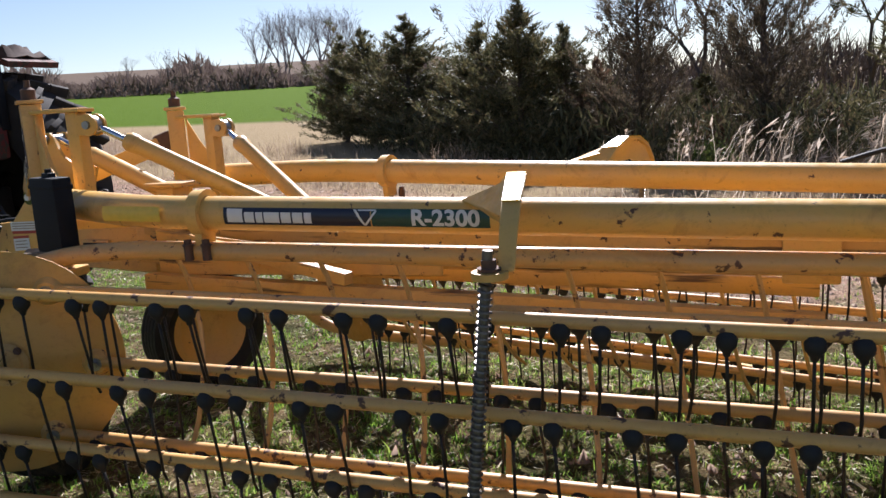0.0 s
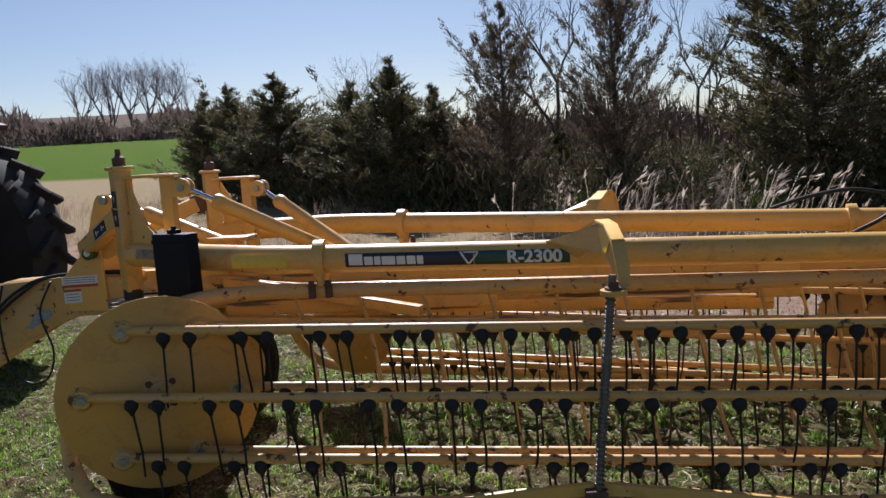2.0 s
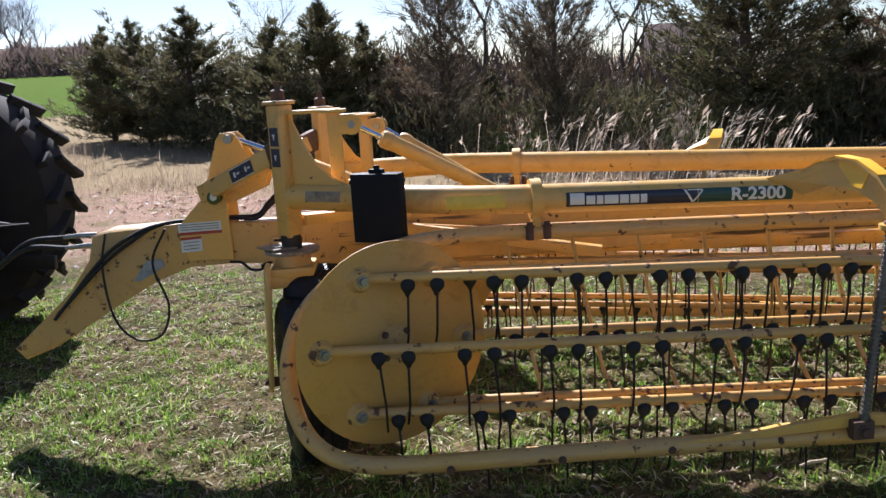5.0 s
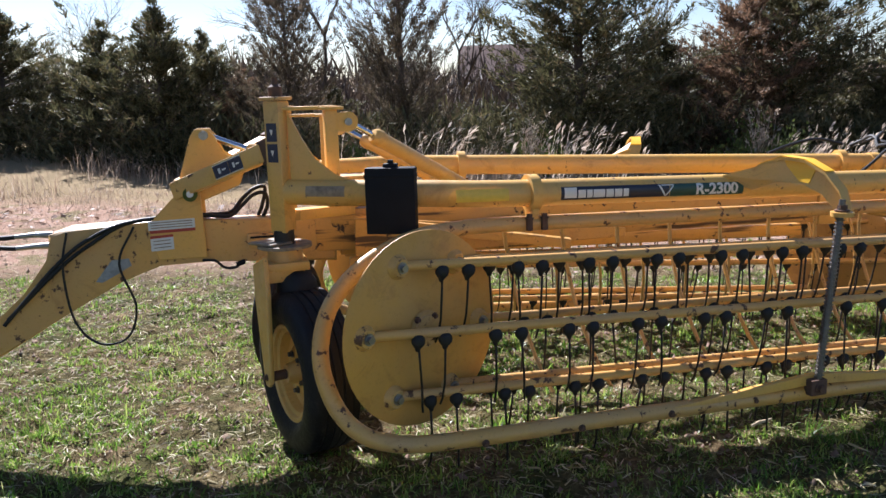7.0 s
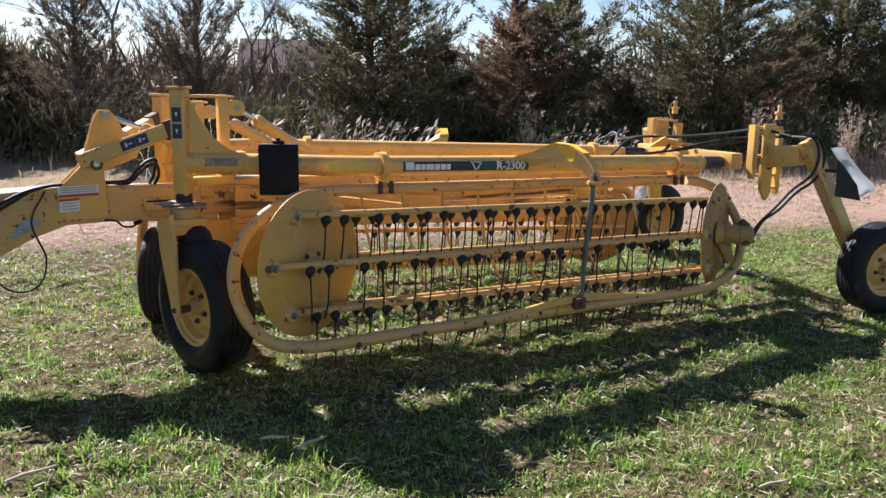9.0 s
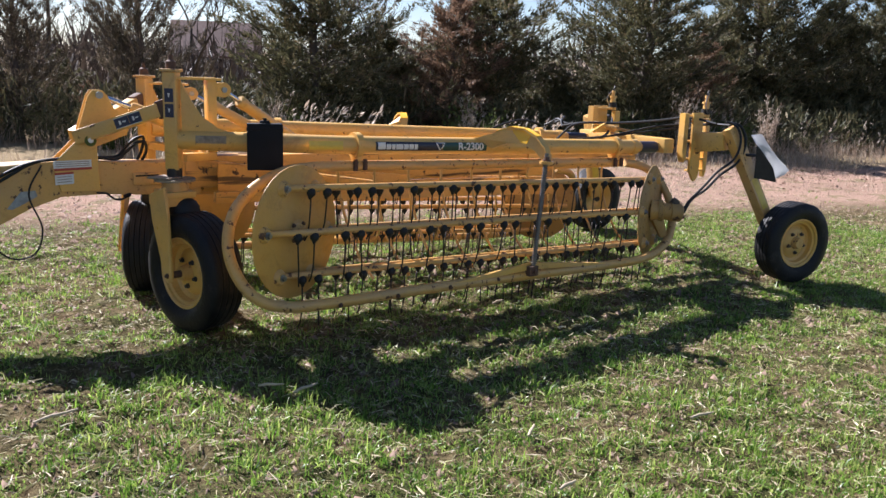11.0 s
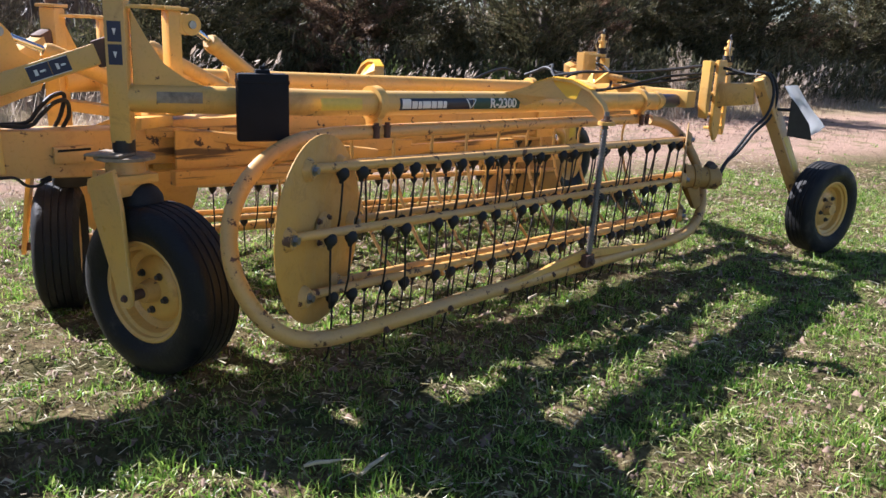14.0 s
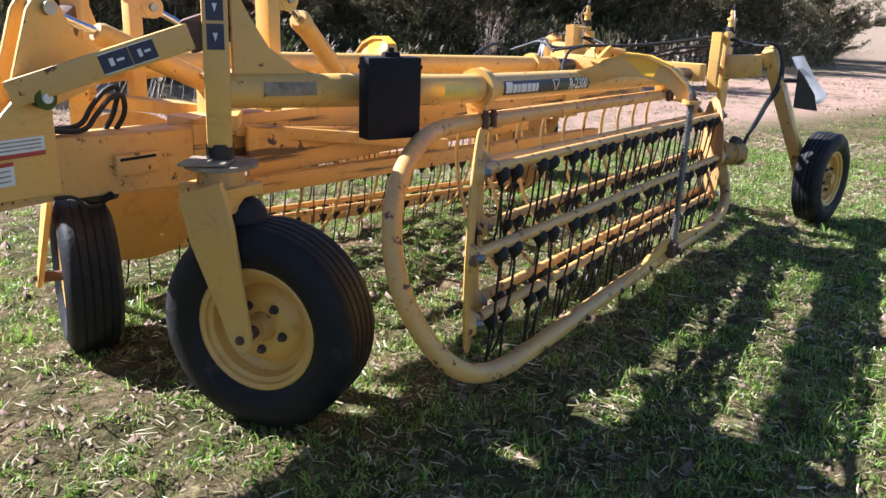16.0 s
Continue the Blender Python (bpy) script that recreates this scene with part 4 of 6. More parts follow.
# the maker's name stands as plain white bars
for s0, w, h in ((0.015, 0.058, 0.026), (0.080, 0.036, 0.015), (0.122, 0.026, 0.015), (0.153, 0.056, 0.015), (0.215, 0.036, 0.015), (0.257, 0.036, 0.015), (0.299, 0.026, 0.015)):
    bm = bm_new()
    cols = [[bm.verts.new(v) for v in wrap([(sx, -0.021 + (h + 0.019) * k / 6) for k in range(7)], 1.50, 0.0585, 0.0032)] for sx in (s0, s0 + w)]
    for k in range(6):
        bm.faces.new((cols[0][k], cols[1][k], cols[1][k + 1], cols[0][k + 1]))
    part("lettering_bar", bm, WHITE, dec)
for tri_pts in ([(0.472, 0.025), (0.482, 0.025), (0.515, -0.026), (0.506, -0.026)], [(0.488, 0.025), (0.552, 0.025), (0.549, 0.020), (0.491, 0.020)], [(0.546, 0.020), (0.554, 0.020), (0.515, -0.026), (0.511, -0.020)]):
    wrapped_poly("emblem_stroke", tri_pts, WHITE, dec)


def wrapped_text(body, x0, size, h0, mat, parent, squeeze=1.0):
    cu = bpy.data.curves.new("model_number", "FONT")
    cu.body, cu.size, cu.offset = body, size, 0.0022
    tmp = new("model_number", cu)
    me = bpy.data.meshes.new_from_object(tmp.evaluated_get(bpy.context.evaluated_depsgraph_get()))
    bpy.data.objects.remove(tmp)
    bpy.data.curves.remove(cu)
    bm = bm_new()
    bm.from_mesh(me)
    for k in range(1, 12):
        bmesh.ops.bisect_plane(bm, geom=bm.verts[:] + bm.edges[:] + bm.faces[:], plane_co=(0, size * k / 14, 0), plane_no=(0, 1, 0))
    bm.to_mesh(me)
    bm.free()
    for v in me.vertices:
        v.co = wrap([(v.co.x * squeeze, v.co.y + h0)], x0, 0.0585, 0.003)[0]
    me.name = "model_number"
    me.materials.append(mat)
    return link_mesh("model_number", me, parent)


wrapped_text("R-2300", 2.165, 0.068, -0.022, WHITE, grn, 1.12)
wrapped_sheet("reflector_patch", 1.02, 0.235, -0.020, 0.026, FADED, 0.010, "faded yellow reflective patch")

bx = bm_new()
b_a, b_b = Vector((0.655, 0.085, 0)), Vector((0.845, -0.005, 0))
u_box = (b_b - b_a).normalized()
n_box = Vector((u_box.y, -u_box.x, 0))
b_c = (b_a + b_b) / 2 - n_box * 0.02
beam(bx, b_c + Vector((0, 0, 1.045)), b_c + Vector((0, 0, 1.322)), (b_b - b_a).length, 0.07, up=n_box, bevel=0.010)
box = part("document_box", bx, BOXBLACK, rake, "black plastic document box on the toolbar")
bx = bm_new()
beam(bx, b_c + Vector((0, 0, 1.318)) - u_box * 0.03, b_c + Vector((0, 0, 1.318)) + u_box * 0.03, 0.03, 0.04, bevel=0.006)
tube(bx, [b_c + Vector((0, 0, 1.33)), b_c + Vector((0, 0, 1.352))], 0.012, 8)
part("box_latch", bx, BOXBLACK, box)
bx = bm_new()
beam(bx, b_c + Vector((0, 0, 1.28)), b_c + Vector((0, 0, 1.295)), (b_b - b_a).length + 0.003, 0.073, up=n_box, bevel=0.002)
part("box_lid_rim", bx, BOXBLACK, box)

# --- tongue and centre frame
bm = bm_new()
near = lambda s, z: cl(s, 0, z)
tongue_out = [(-0.79, 1.005), (-0.71, 1.03), (-0.35, 1.045), (0.55, 1.025), (0.55, 0.80), (-0.08, 0.835), (-0.30, 0.84), (-0.48, 0.775), (-0.70, 0.645), (-1.05, 0.44), (-1.22, 0.38), (-1.27, 0.44), (-1.10, 0.58), (-0.92, 0.72), (-0.80, 0.88)]
plate(bm, [cl(x, 0, z) for x, z in tongue_out], CL_N, 0.15, bevel=0.012)
tongue = part("tongue", bm, YELLOW_OLD, rake, "scuffed yellow gooseneck tongue")
bm = bm_new()
plate(bm, [cl(-0.34, -0.085, 1.03), cl(-0.155, -0.085, 1.215), cl(-0.12, -0.085, 1.225), cl(-0.085, -0.085, 1.195), cl(-0.075, -0.085, 0.86), cl(-0.30, -0.085, 0.86)], CL_N, 0.018)
part("pivot_plate", bm, YELLOW, tongue)
bm = bm_new()
plate(bm, [cl(-0.34, 0.085, 1.03), cl(-0.155, 0.085, 1.215), cl(-0.12, 0.085, 1.225), cl(-0.085, 0.085, 1.195), cl(-0.075, 0.085, 0.86), cl(-0.30, 0.085, 0.86)], CL_N, 0.018)
part("pivot_plate", bm, YELLOW, tongue)
for s0, s1, z0, z1, mt, nm in ((-0.335, -0.12, 1.005, 1.05, WHITE, "white_label"), (-0.33, -0.12, 0.99, 1.004, REDLABEL, "red_label_strip"), (-0.33, -0.225, 0.905, 0.965, WHITE, "white_label"), (-0.33, -0.225, 0.966, 0.978, REDLABEL, "red_label_strip")):
    bm = bm_new()
    plate(bm, [cl(s0, -0.0955, z0), cl(s1, -0.0955, z0 + 0.006), cl(s1, -0.0955, z1 + 0.006), cl(s0, -0.0955, z1)], CL_N, 0.002, bevel=0)
    lab = part(nm, bm, mt, tongue)
    if mt is WHITE:
        for k in range(3):
            bm = bm_new()
            zz = z0 + (z1 - z0) * (0.22 + 0.27 * k)
            plate(bm, [cl(s0 + 0.012, -0.0975, zz), cl(s1 - 0.012, -0.0975, zz + 0.005), cl(s1 - 0.012, -0.0975, zz + 0.009), cl(s0 + 0.012, -0.0975, zz + 0.004)], CL_N, 0.001, bevel=0)
            part("print_line", bm, GREYWORN, lab)
bm = bm_new()
lathe(bm, [(0.04, 0), (0.04, 0.03), (-0.012, 0.034), (-0.012, 0)], cl(-0.125, -0.135, 1.175), CL_N, 20)
part("oval_badge", bm, SHRUB, tongue, "oval green badge")
bm = bm_new()
lathe(bm, [(0, 0), (0, 0.016), (-0.012, 0.016), (-0.012, 0)], cl(-0.125, -0.146, 1.178), CL_N, 16)
part("badge_centre", bm, WHITE, tongue)
bm = bm_new()
plate(bm, [cl(-0.56, -0.077, 0.82), cl(-0.52, -0.077, 0.87), cl(-0.44, -0.077, 0.875), cl(-0.43, -0.077, 0.84), cl(-0.50, -0.077, 0.80), cl(-0.57, -0.077, 0.765), cl(-0.60, -0.077, 0.77)], CL_N, 0.003, bevel=0)
part("scuffed_patch", bm, WORNMETAL, tongue, "patch of paint worn to bare metal")
bm = bm_new()
beam(bm, cl(0.12, -0.085, 0.925), cl(0.29, -0.085, 0.925), 0.03, 0.075, bevel=0.008)
tray = part("manual_tray", bm, YELLOW_OLD, tongue)
bm = bm_new()
beam(bm, cl(0.135, -0.101, 0.945), cl(0.275, -0.101, 0.947), 0.004, 0.010, bevel=0)
part("tray_slot", bm, BOXBLACK, tray)
bm = bm_new()
beam(bm, cl(0.385, -0.077, 0.815), cl(0.385, -0.077, 1.018), 0.008, 0.006, bevel=0)
part("weld_seam", bm, RUST, tongue)
# bell crank on top of the tongue with its cylinder
for off in (-0.05, 0.05):
    bm = bm_new()
    plate(bm, [cl(-0.19, off, 1.21), cl(-0.115, off, 1.44), cl(-0.09, off, 1.475), cl(-0.03, off, 1.475), cl(0.0, off, 1.44), cl(0.03, off, 1.36), cl(0.14, off, 1.30), cl(0.10, off, 1.20), cl(-0.08, off, 1.13)], CL_N, 0.018)
    part("bell_crank", bm, YELLOW, tongue, "yellow bell crank plate")
bm = bm_new()
tube(bm, [cl(-0.05, -0.08, 1.445), cl(-0.05, 0.08, 1.445)], 0.022, 14)
part("crank_pin", bm, STEEL, tongue)
bm = bm_new()
tube(bm, [cl(-0.05, 0, 1.445), cl(0.20, 0, 1.345)], 0.016, 12)
part("crank_rod", bm, CHROME, tongue, "bright chrome rod")
bm = bm_new()
tube(bm, [cl(0.14, 0, 1.37), cl(0.16, 0, 1.36), cl(0.62, 0, 1.16)], [0.03, 0.04, 0.04], 16)
part("crank_cylinder", bm, YELLOW, tongue)
# folding links from the tongue to each king post
for far in (False, True):
    MIRROR[0] = FLIP if far else None
    a, b = Vector((-0.10, 0.885, 1.185)), Vector((0.30, 0.515, 1.375))
    bm = bm_new()
    beam(bm, a, b, 0.07, 0.085, bevel=0.008)
    ln = part("folding_link", bm, YELLOW, rake, "yellow folding link arm with dark stickers")
    bm = bm_new()
    beam(bm, b - (b - a).normalized() * 0.02, b + (b - a).normalized() * 0.07, 0.06, 0.11, bevel=0.015)
    part("link_knuckle", bm, RUST, ln, "rusty steel knuckle")
    dd = (b - a).normalized()
    sidev = Vector((dd.y, -dd.x, 0)).normalized()
    upv = sidev.cross(dd) * -1
    if upv.z < 0:
        upv = -upv
    for s0, s1 in ((0.50, 0.66), (0.665, 0.80)):
        bm = bm_new()
        p0, p1 = a.lerp(b, s0) + sidev * 0.0365, a.lerp(b, s1) + sidev * 0.0365
        plate(bm, [p0 - upv * 0.03, p1 - upv * 0.03, p1 + upv * 0.03, p0 + upv * 0.03], sidev, 0.002, bevel=0)
        stk = part("link_sticker", bm, STICKER, ln, "dark blue pictogram sticker")
        for q0, q1, h0, h1 in ((0.0, 1.0, -0.032, -0.029), (0.0, 1.0, 0.029, 0.032), (0.3, 0.45, -0.012, 0.012), (0.55, 0.8, -0.004, 0.004)):
            bm = bm_new()
            e0, e1 = p0.lerp(p1, q0) + sidev * 0.0015, p0.lerp(p1, q1) + sidev * 0.0015
            plate(bm, [e0 + upv * h0, e1 + upv * h0, e1 + upv * h1, e0 + upv * h1], sidev, 0.0015, bevel=0)
            part("pictogram", bm, WHITE, stk)
    # diagonal brace and side rail
    bm = bm_new()
    beam(bm, (0.62, 0.78, 1.02), (1.75, 0.42, 0.86), 0.05, 0.05, bevel=0.006)
    part("frame_brace", bm, BEAM, rake)
    bm = bm_new()
    beam(bm, KING + Vector((0.05, 0.02, 1.09)), cl(0.62, -0.10, 1.06), 0.08, 0.05, bevel=0.006)
    beam(bm, KING + Vector((0.09, 0.0, 1.12)), KING + Vector((0.09, 0.0, 1.17)), 0.08, 0.08, bevel=0.006)
    part("king_arm", bm, YELLOW, rake)
    bm = bm_new()
    plate(bm, [(0.72, 0.70, 1.02), (2.10, 0.50, 0.90), (2.10, 0.50, 0.855), (0.72, 0.70, 0.82)], (0.14, 0.99, 0), 0.02, bevel=0.004)
    part("side_plate", bm, BEAM, rake, "long tapered yellow side plate")
    bm = bm_new()
    beam(bm, (0.68, 0.66, 0.80), (3.4, 0.30, 0.74), 0.06, 0.07, bevel=0.006)
    part("lower_rail", bm, BEAM, rake)
MIRROR[0] = None
bm = bm_new()
beam(bm, cl(0.45, 0, 0.955), cl(3.3, 0, 0.955), 0.17, 0.21, bevel=0.014)
cb = part("centre_beam", bm, BEAM, rake, "thick yellow centre beam with grime streaks")
bm = bm_new()
beam(bm, cl(3.2, 0, 0.955), cl(4.45, 0, 0.955), 0.13, 0.165, bevel=0.01)
part("inner_beam", bm, BEAM, cb)
bm = bm_new()
beam(bm, cl(3.22, 0, 0.955), cl(3.40, 0, 0.955), 0.21, 0.25, bevel=0.01)
part("beam_sleeve", bm, YELLOW, cb)
bm = bm_new()
beam(bm, cl(0.62, 0, 0.82), cl(0.62, 0, 1.20), 0.11, 0.10, up=CL_DIR, bevel=0.01)
part("centre_post", bm, YELLOW, cb)
bm = bm_new()
beam(bm, cl(0.52, 0, 1.21), cl(0.74, 0, 1.21), 0.16, 0.02, bevel=0.004)
part("centre_cap", bm, YELLOW_OLD, cb)
bm = bm_new()
beam(bm, cl(4.35, -0.55, 1.10), cl(4.35, 0.55, 1.10), 0.11, 0.12, bevel=0.01)
part("rear_cross_beam", bm, YELLOW, rake, "yellow rear cross beam")
bm = bm_new()
plate(bm, [cl(4.05, 0.12, 1.165), cl(4.22, 0.12, 1.25), cl(4.34, 0.12, 1.20), cl(4.34, 0.12, 1.165)], CL_N, 0.03, bevel=0.004)
part("latch_plate", bm, YELLOW, rake)
# cable ends tied under the tongue
bm = bm_new()
tube(bm, curve([cl(-0.10, -0.085, 0.845), cl(-0.04, -0.09, 0.84), cl(0.0, -0.09, 0.805), cl(0.05, -0.09, 0.80), cl(0.09, -0.08, 0.825), cl(0.12, -0.06, 0.835)], 5), 0.007, 6)
part("tied_cable", bm, HOSE, rake, "black cable tied under the tongue")
bm = bm_new()
tube(bm, [cl(0.06, -0.095, 0.815), cl(0.10, -0.09, 0.828)], 0.013, 8)
part("cable_plug", bm, BOXBLACK, rake, "small black cable plug")
# hoses looped over the rear cross beam, with a short latch cylinder between them
for pts, rr in (([(4.62, -0.36, 1.30), (4.60, -0.10, 1.335), (4.50, 0.18, 1.29), (4.36, 0.50, 1.25), (4.22, 0.74, 1.24), (4.15, 0.95, 1.20)], 0.011),
                ([(4.15, 0.95, 1.19), (4.20, 1.02, 1.235), (4.32, 1.10, 1.27), (4.42, 1.22, 1.24), (4.40, 1.36, 1.18)], 0.011),
                ([(4.30, 0.84, 1.215), (4.22, 0.98, 1.22), (4.26, 1.12, 1.25), (4.34, 1.28, 1.21), (4.36, 1.40, 1.17)], 0.011),
                ([(4.30, 1.42, 1.18), (4.05, 1.38, 1.225), (3.80, 1.34, 1.20), (3.60, 1.32, 1.15)], 0.011),
                ([(4.22, 0.74, 1.24), (4.10, 0.80, 1.205), (3.95, 0.78, 1.12), (3.80, 0.72, 1.07)], 0.010)):
    bm = bm_new()
    tube(bm, curve([Vector(p) for p in pts], 6), rr, 8)
    part("hydraulic_hose", bm, HOSE, rake, "black hydraulic hose looped over the rear beam")
bm = bm_new()
plate(bm, [(4.22, 0.62, 1.155), (4.26, 0.66, 1.225), (4.30, 0.70, 1.235), (4.36, 0.76, 1.20), (4.39, 0.80, 1.155)], (0.75, -0.66, 0), 0.03, bevel=0.005)
part("latch_bracket", bm, YELLOW, rake, "yellow triangular latch bracket")
bm = bm_new()
tube(bm, [(4.28, 0.68, 1.235), (4.36, 0.48, 1.205), (4.361, 0.478, 1.205), (4.42, 0.34, 1.185)], [0.026, 0.026, 0.013, 0.013], 12)
part("latch_cylinder", bm, YELLOW_OLD, rake, "short yellow latch cylinder")
# hoses on the tongue
for k in range(2):
    bm = bm_new()
    o = 0.026 * k
    tube(bm, curve([cl(-1.0 - 0.02 * k, -0.10, 0.62 - o), cl(-0.75, -0.11, 0.85 + o), cl(-0.58, -0.11, 0.97 + o), cl(-0.40, -0.10, 1.055), cl(-0.10, -0.04 + o, 1.058), cl(0.04, -0.04 + o, 1.05 + o * 0.5), cl(0.10, -0.03 + o, 1.095 + o), cl(0.16, -0.02 + o, 1.145 + o), cl(0.215, -0.01 + o, 1.15 + o), cl(0.225 - o, o, 1.09), cl(0.20 - o, 0.02 + o, 1.03)], 6), 0.0095, 8)
    part("hydraulic_hose", bm, HOSE, rake, "black hydraulic hose along the tongue")
bm = bm_new()
tube(bm, curve([cl(-0.70, -0.10, 1.02), cl(-0.73, -0.12, 0.85), cl(-0.70, -0.13, 0.60), cl(-0.60, -0.13, 0.48), cl(-0.47, -0.13, 0.50), cl(-0.42, -0.12, 0.65), cl(-0.48, -0.11, 0.86), cl(-0.40, -0.10, 1.03)], 6), 0.006, 6)
part("hanging_cable", bm, HOSE, rake, "thin black cable hanging from the tongue")
for k in range(2):
    bm = bm_new()
    tube(bm, [cl(-0.78, -0.02, 1.0 - 0.05 * k), cl(-0.86, -0.02, 1.005 - 0.055 * k), cl(-0.95, -0.02, 1.0 - 0.055 * k)], [0.018, 0.013, 0.011], 10)
    part("hose_coupler", bm, STEEL, tongue)
    bm = bm_new()
    tube(bm, curve([cl(-0.95, -0.02, 1.0 - 0.055 * k), cl(-1.15, 0.0, 0.98 - 0.03 * k), cl(-1.35, 0.05, 0.85), cl(-1.5, 0.1, 0.72)], 5), 0.012, 8)
    part("hydraulic_hose", bm, HOSE, rake, "black hydraulic hose to the tractor")

# ---------------------------------------------------------------- tractor
SOILTYRE = plain("soil_caked_tyre", (0.034, 0.029, 0.027), 0.9, vary=0.5, scale=5, bumpy=0.4)
CLODMUD = plain("dried_mud", (0.075, 0.047, 0.038), 0.95, vary=0.6, scale=14, bumpy=0.6)


def tractor():
    """A red tractor with a cab, seen from behind its rear wheel."""
    M = pose(-2.74, 1.46, 0, 0, 0, 176)          # x ahead, y to its left, at the rear axle's foot
    root = empty("tractor", M.translation)
    tagged(root, "muddy red farm tractor with a cab and lugged tyres", "tractor")

    def put(name, bm, mat, parent=root, label=""):
        bm.transform(M)
        return part(name, bm, mat, parent, label)

    for side, y0 in ((1, 0.0), (-1, -1.85)):
        R, W = 0.98, 0.50
        bm = bm_new()
        prof = [(-W / 2, R * 0.56), (-W / 2 - 0.02, R * 0.75), (-W / 2 + 0.01, R - 0.06), (-W / 4, R - 0.03), (W / 4, R - 0.03), (W / 2 - 0.01, R - 0.06), (W / 2 + 0.02, R * 0.75), (W / 2, R * 0.56), (0, R * 0.54)]
        lathe(bm, prof, (0, y0, R), (0, 1, 0), 48, closed=True)
        ty = put("rear_tyre", bm, SOILTYRE, root, "big lugged rear tyre caked with soil")
        for k in range(22):
            for half in (-1, 1):
                bm = bm_new()
                a0 = 2 * math.pi * (k + (0.5 if half > 0 else 0)) / 22
                pts = []
                for s, da in ((0.01, 0.0), (0.13, 0.10), (0.26, 0.17)):
                    a = a0 + da
                    pts.append(Vector((math.cos(a) * (R - 0.01), y0 + half * s, R + math.sin(a) * (R - 0.01))))
                for p, q in zip(pts, pts[1:]):
                    out = Vector((p.x, 0, p.z - R)).normalized()
                    beam(bm, p, q, 0.045, 0.085, up=out, bevel=0.006)
                put("tyre_lug", bm, SOILTYRE, ty)
        bm = bm_new()
        lathe(bm, [(side * 0.12, 0.48), (side * 0.14, 0.45), (side * 0.04, 0.40), (side * 0.02, 0.18), (side * 0.10, 0.15), (side * 0.10, 0.0)], (0, y0, R), (0, 1, 0), 36)
        put("rear_rim", bm, DARKSTEEL, ty, "dark dirty rear wheel rim")
        bm = bm_new()
        ow, iw = y0 + side * 0.30, y0 - side * 0.22
        rings = []
        for k in range(17):
            a = radians(66 + 6.2 * k)
            o = Vector((-math.cos(a), 0, math.sin(a)))
            c = Vector((0, 0, R + 0.02))
            rings.append([bm.verts.new(c + o * rr + Vector((0, yy, 0))) for rr, yy in ((1.09, ow), (1.14, ow), (1.14, iw), (1.09, iw))])
        for p, q in zip(rings, rings[1:]):
            for k in range(4):
                bm.faces.new((p[k], p[(k + 1) % 4], q[(k + 1) % 4], q[k]))
        bm.faces.new(rings[0]), bm.faces.new(rings[-1][::-1])
        bmesh.ops.recalc_face_normals(bm, faces=bm.faces[:])
        fe = put("rear_fender", bm, MUDRED, root, "mud-splashed red rear fender")
        bm = bm_new()
        rows = []
        for k in range(25):
            a = radians(70 + 3.5 * k)
            o = Vector((-math.cos(a), 0, math.sin(a)))
            e = 0.35 if k in (0, 24) else 1.0
            rows.append([bm.verts.new(Vector((0, iw + (ow - iw) * q / 8, R + 0.02)) + o * (1.135 + (0.0 if q in (0, 8) else e * random.uniform(0.015, 0.10)))) for q in range(9)])
        for p, q in zip(rows, rows[1:]):
            for k in range(8):
                bm.faces.new((p[k], p[k + 1], q[k + 1], q[k]))
        bmesh.ops.recalc_face_normals(bm, faces=bm.faces[:])
        bmesh.ops.solidify(bm, geom=bm.faces[:], thickness=0.01)
        put("mud_cake", bm, CLODMUD, fe, "thick dried mud caked on the fender")
        bm = bm_new()
        lathe(bm, [(-0.15, 0.30), (-0.17, 0.45), (-0.12, 0.56), (0.12, 0.56), (0.17, 0.45), (0.15, 0.30), (0, 0.28)], (2.45, y0 * 0.86 - 0.12, 0.56), (0, 1, 0), 36, closed=True)
        put("front_tyre", bm, SOILTYRE)
        bm = bm_new()
        lathe(bm, [(0.08, 0.31), (0.02, 0.22), (0.04, 0.0)], (2.45, y0 * 0.86 - 0.12, 0.56), (0, 1, 0), 28)
        put("front_rim", bm, DARKSTEEL)
    cy = -0.925
    bm = bm_new()
    beam(bm, (-0.35, cy, 0.95), (2.6, cy, 1.0), 0.62, 0.50, bevel=0.04)
    beam(bm, (0, cy - 0.85, 0.9), (0, cy + 0.85, 0.9), 0.28, 0.28, bevel=0.03)
    put("chassis", bm, DARKSTEEL, root, "dark greasy chassis and rear axle")
    bm = bm_new()
    beam(bm, (1.05, cy, 1.50), (3.05, cy, 1.42), 0.70, 0.60, bevel=0.08, h1=0.5)
    put("hood", bm, RED, root, "red engine hood")
    bm = bm_new()
    beam(bm, (-0.45, cy, 1.42), (1.05, cy, 1.42), 1.25, 0.30, bevel=0.05)
    put("cab_base", bm, MUDRED, root)
    for x in (-0.42, 0.98):
        for y in (cy - 0.60, cy + 0.60):
            bm = bm_new()
            beam(bm, (x, y, 1.5), (x * 0.94, y, 2.72), 0.08, 0.08, up=(1, 0, 0), bevel=0.012)
            put("cab_pillar", bm, BOXBLACK, root)
    bm = bm_new()
    beam(bm, (-0.58, cy, 2.80), (1.10, cy, 2.80), 1.42, 0.18, bevel=0.06)
    put("cab_roof", bm, RED, root, "red cab roof")
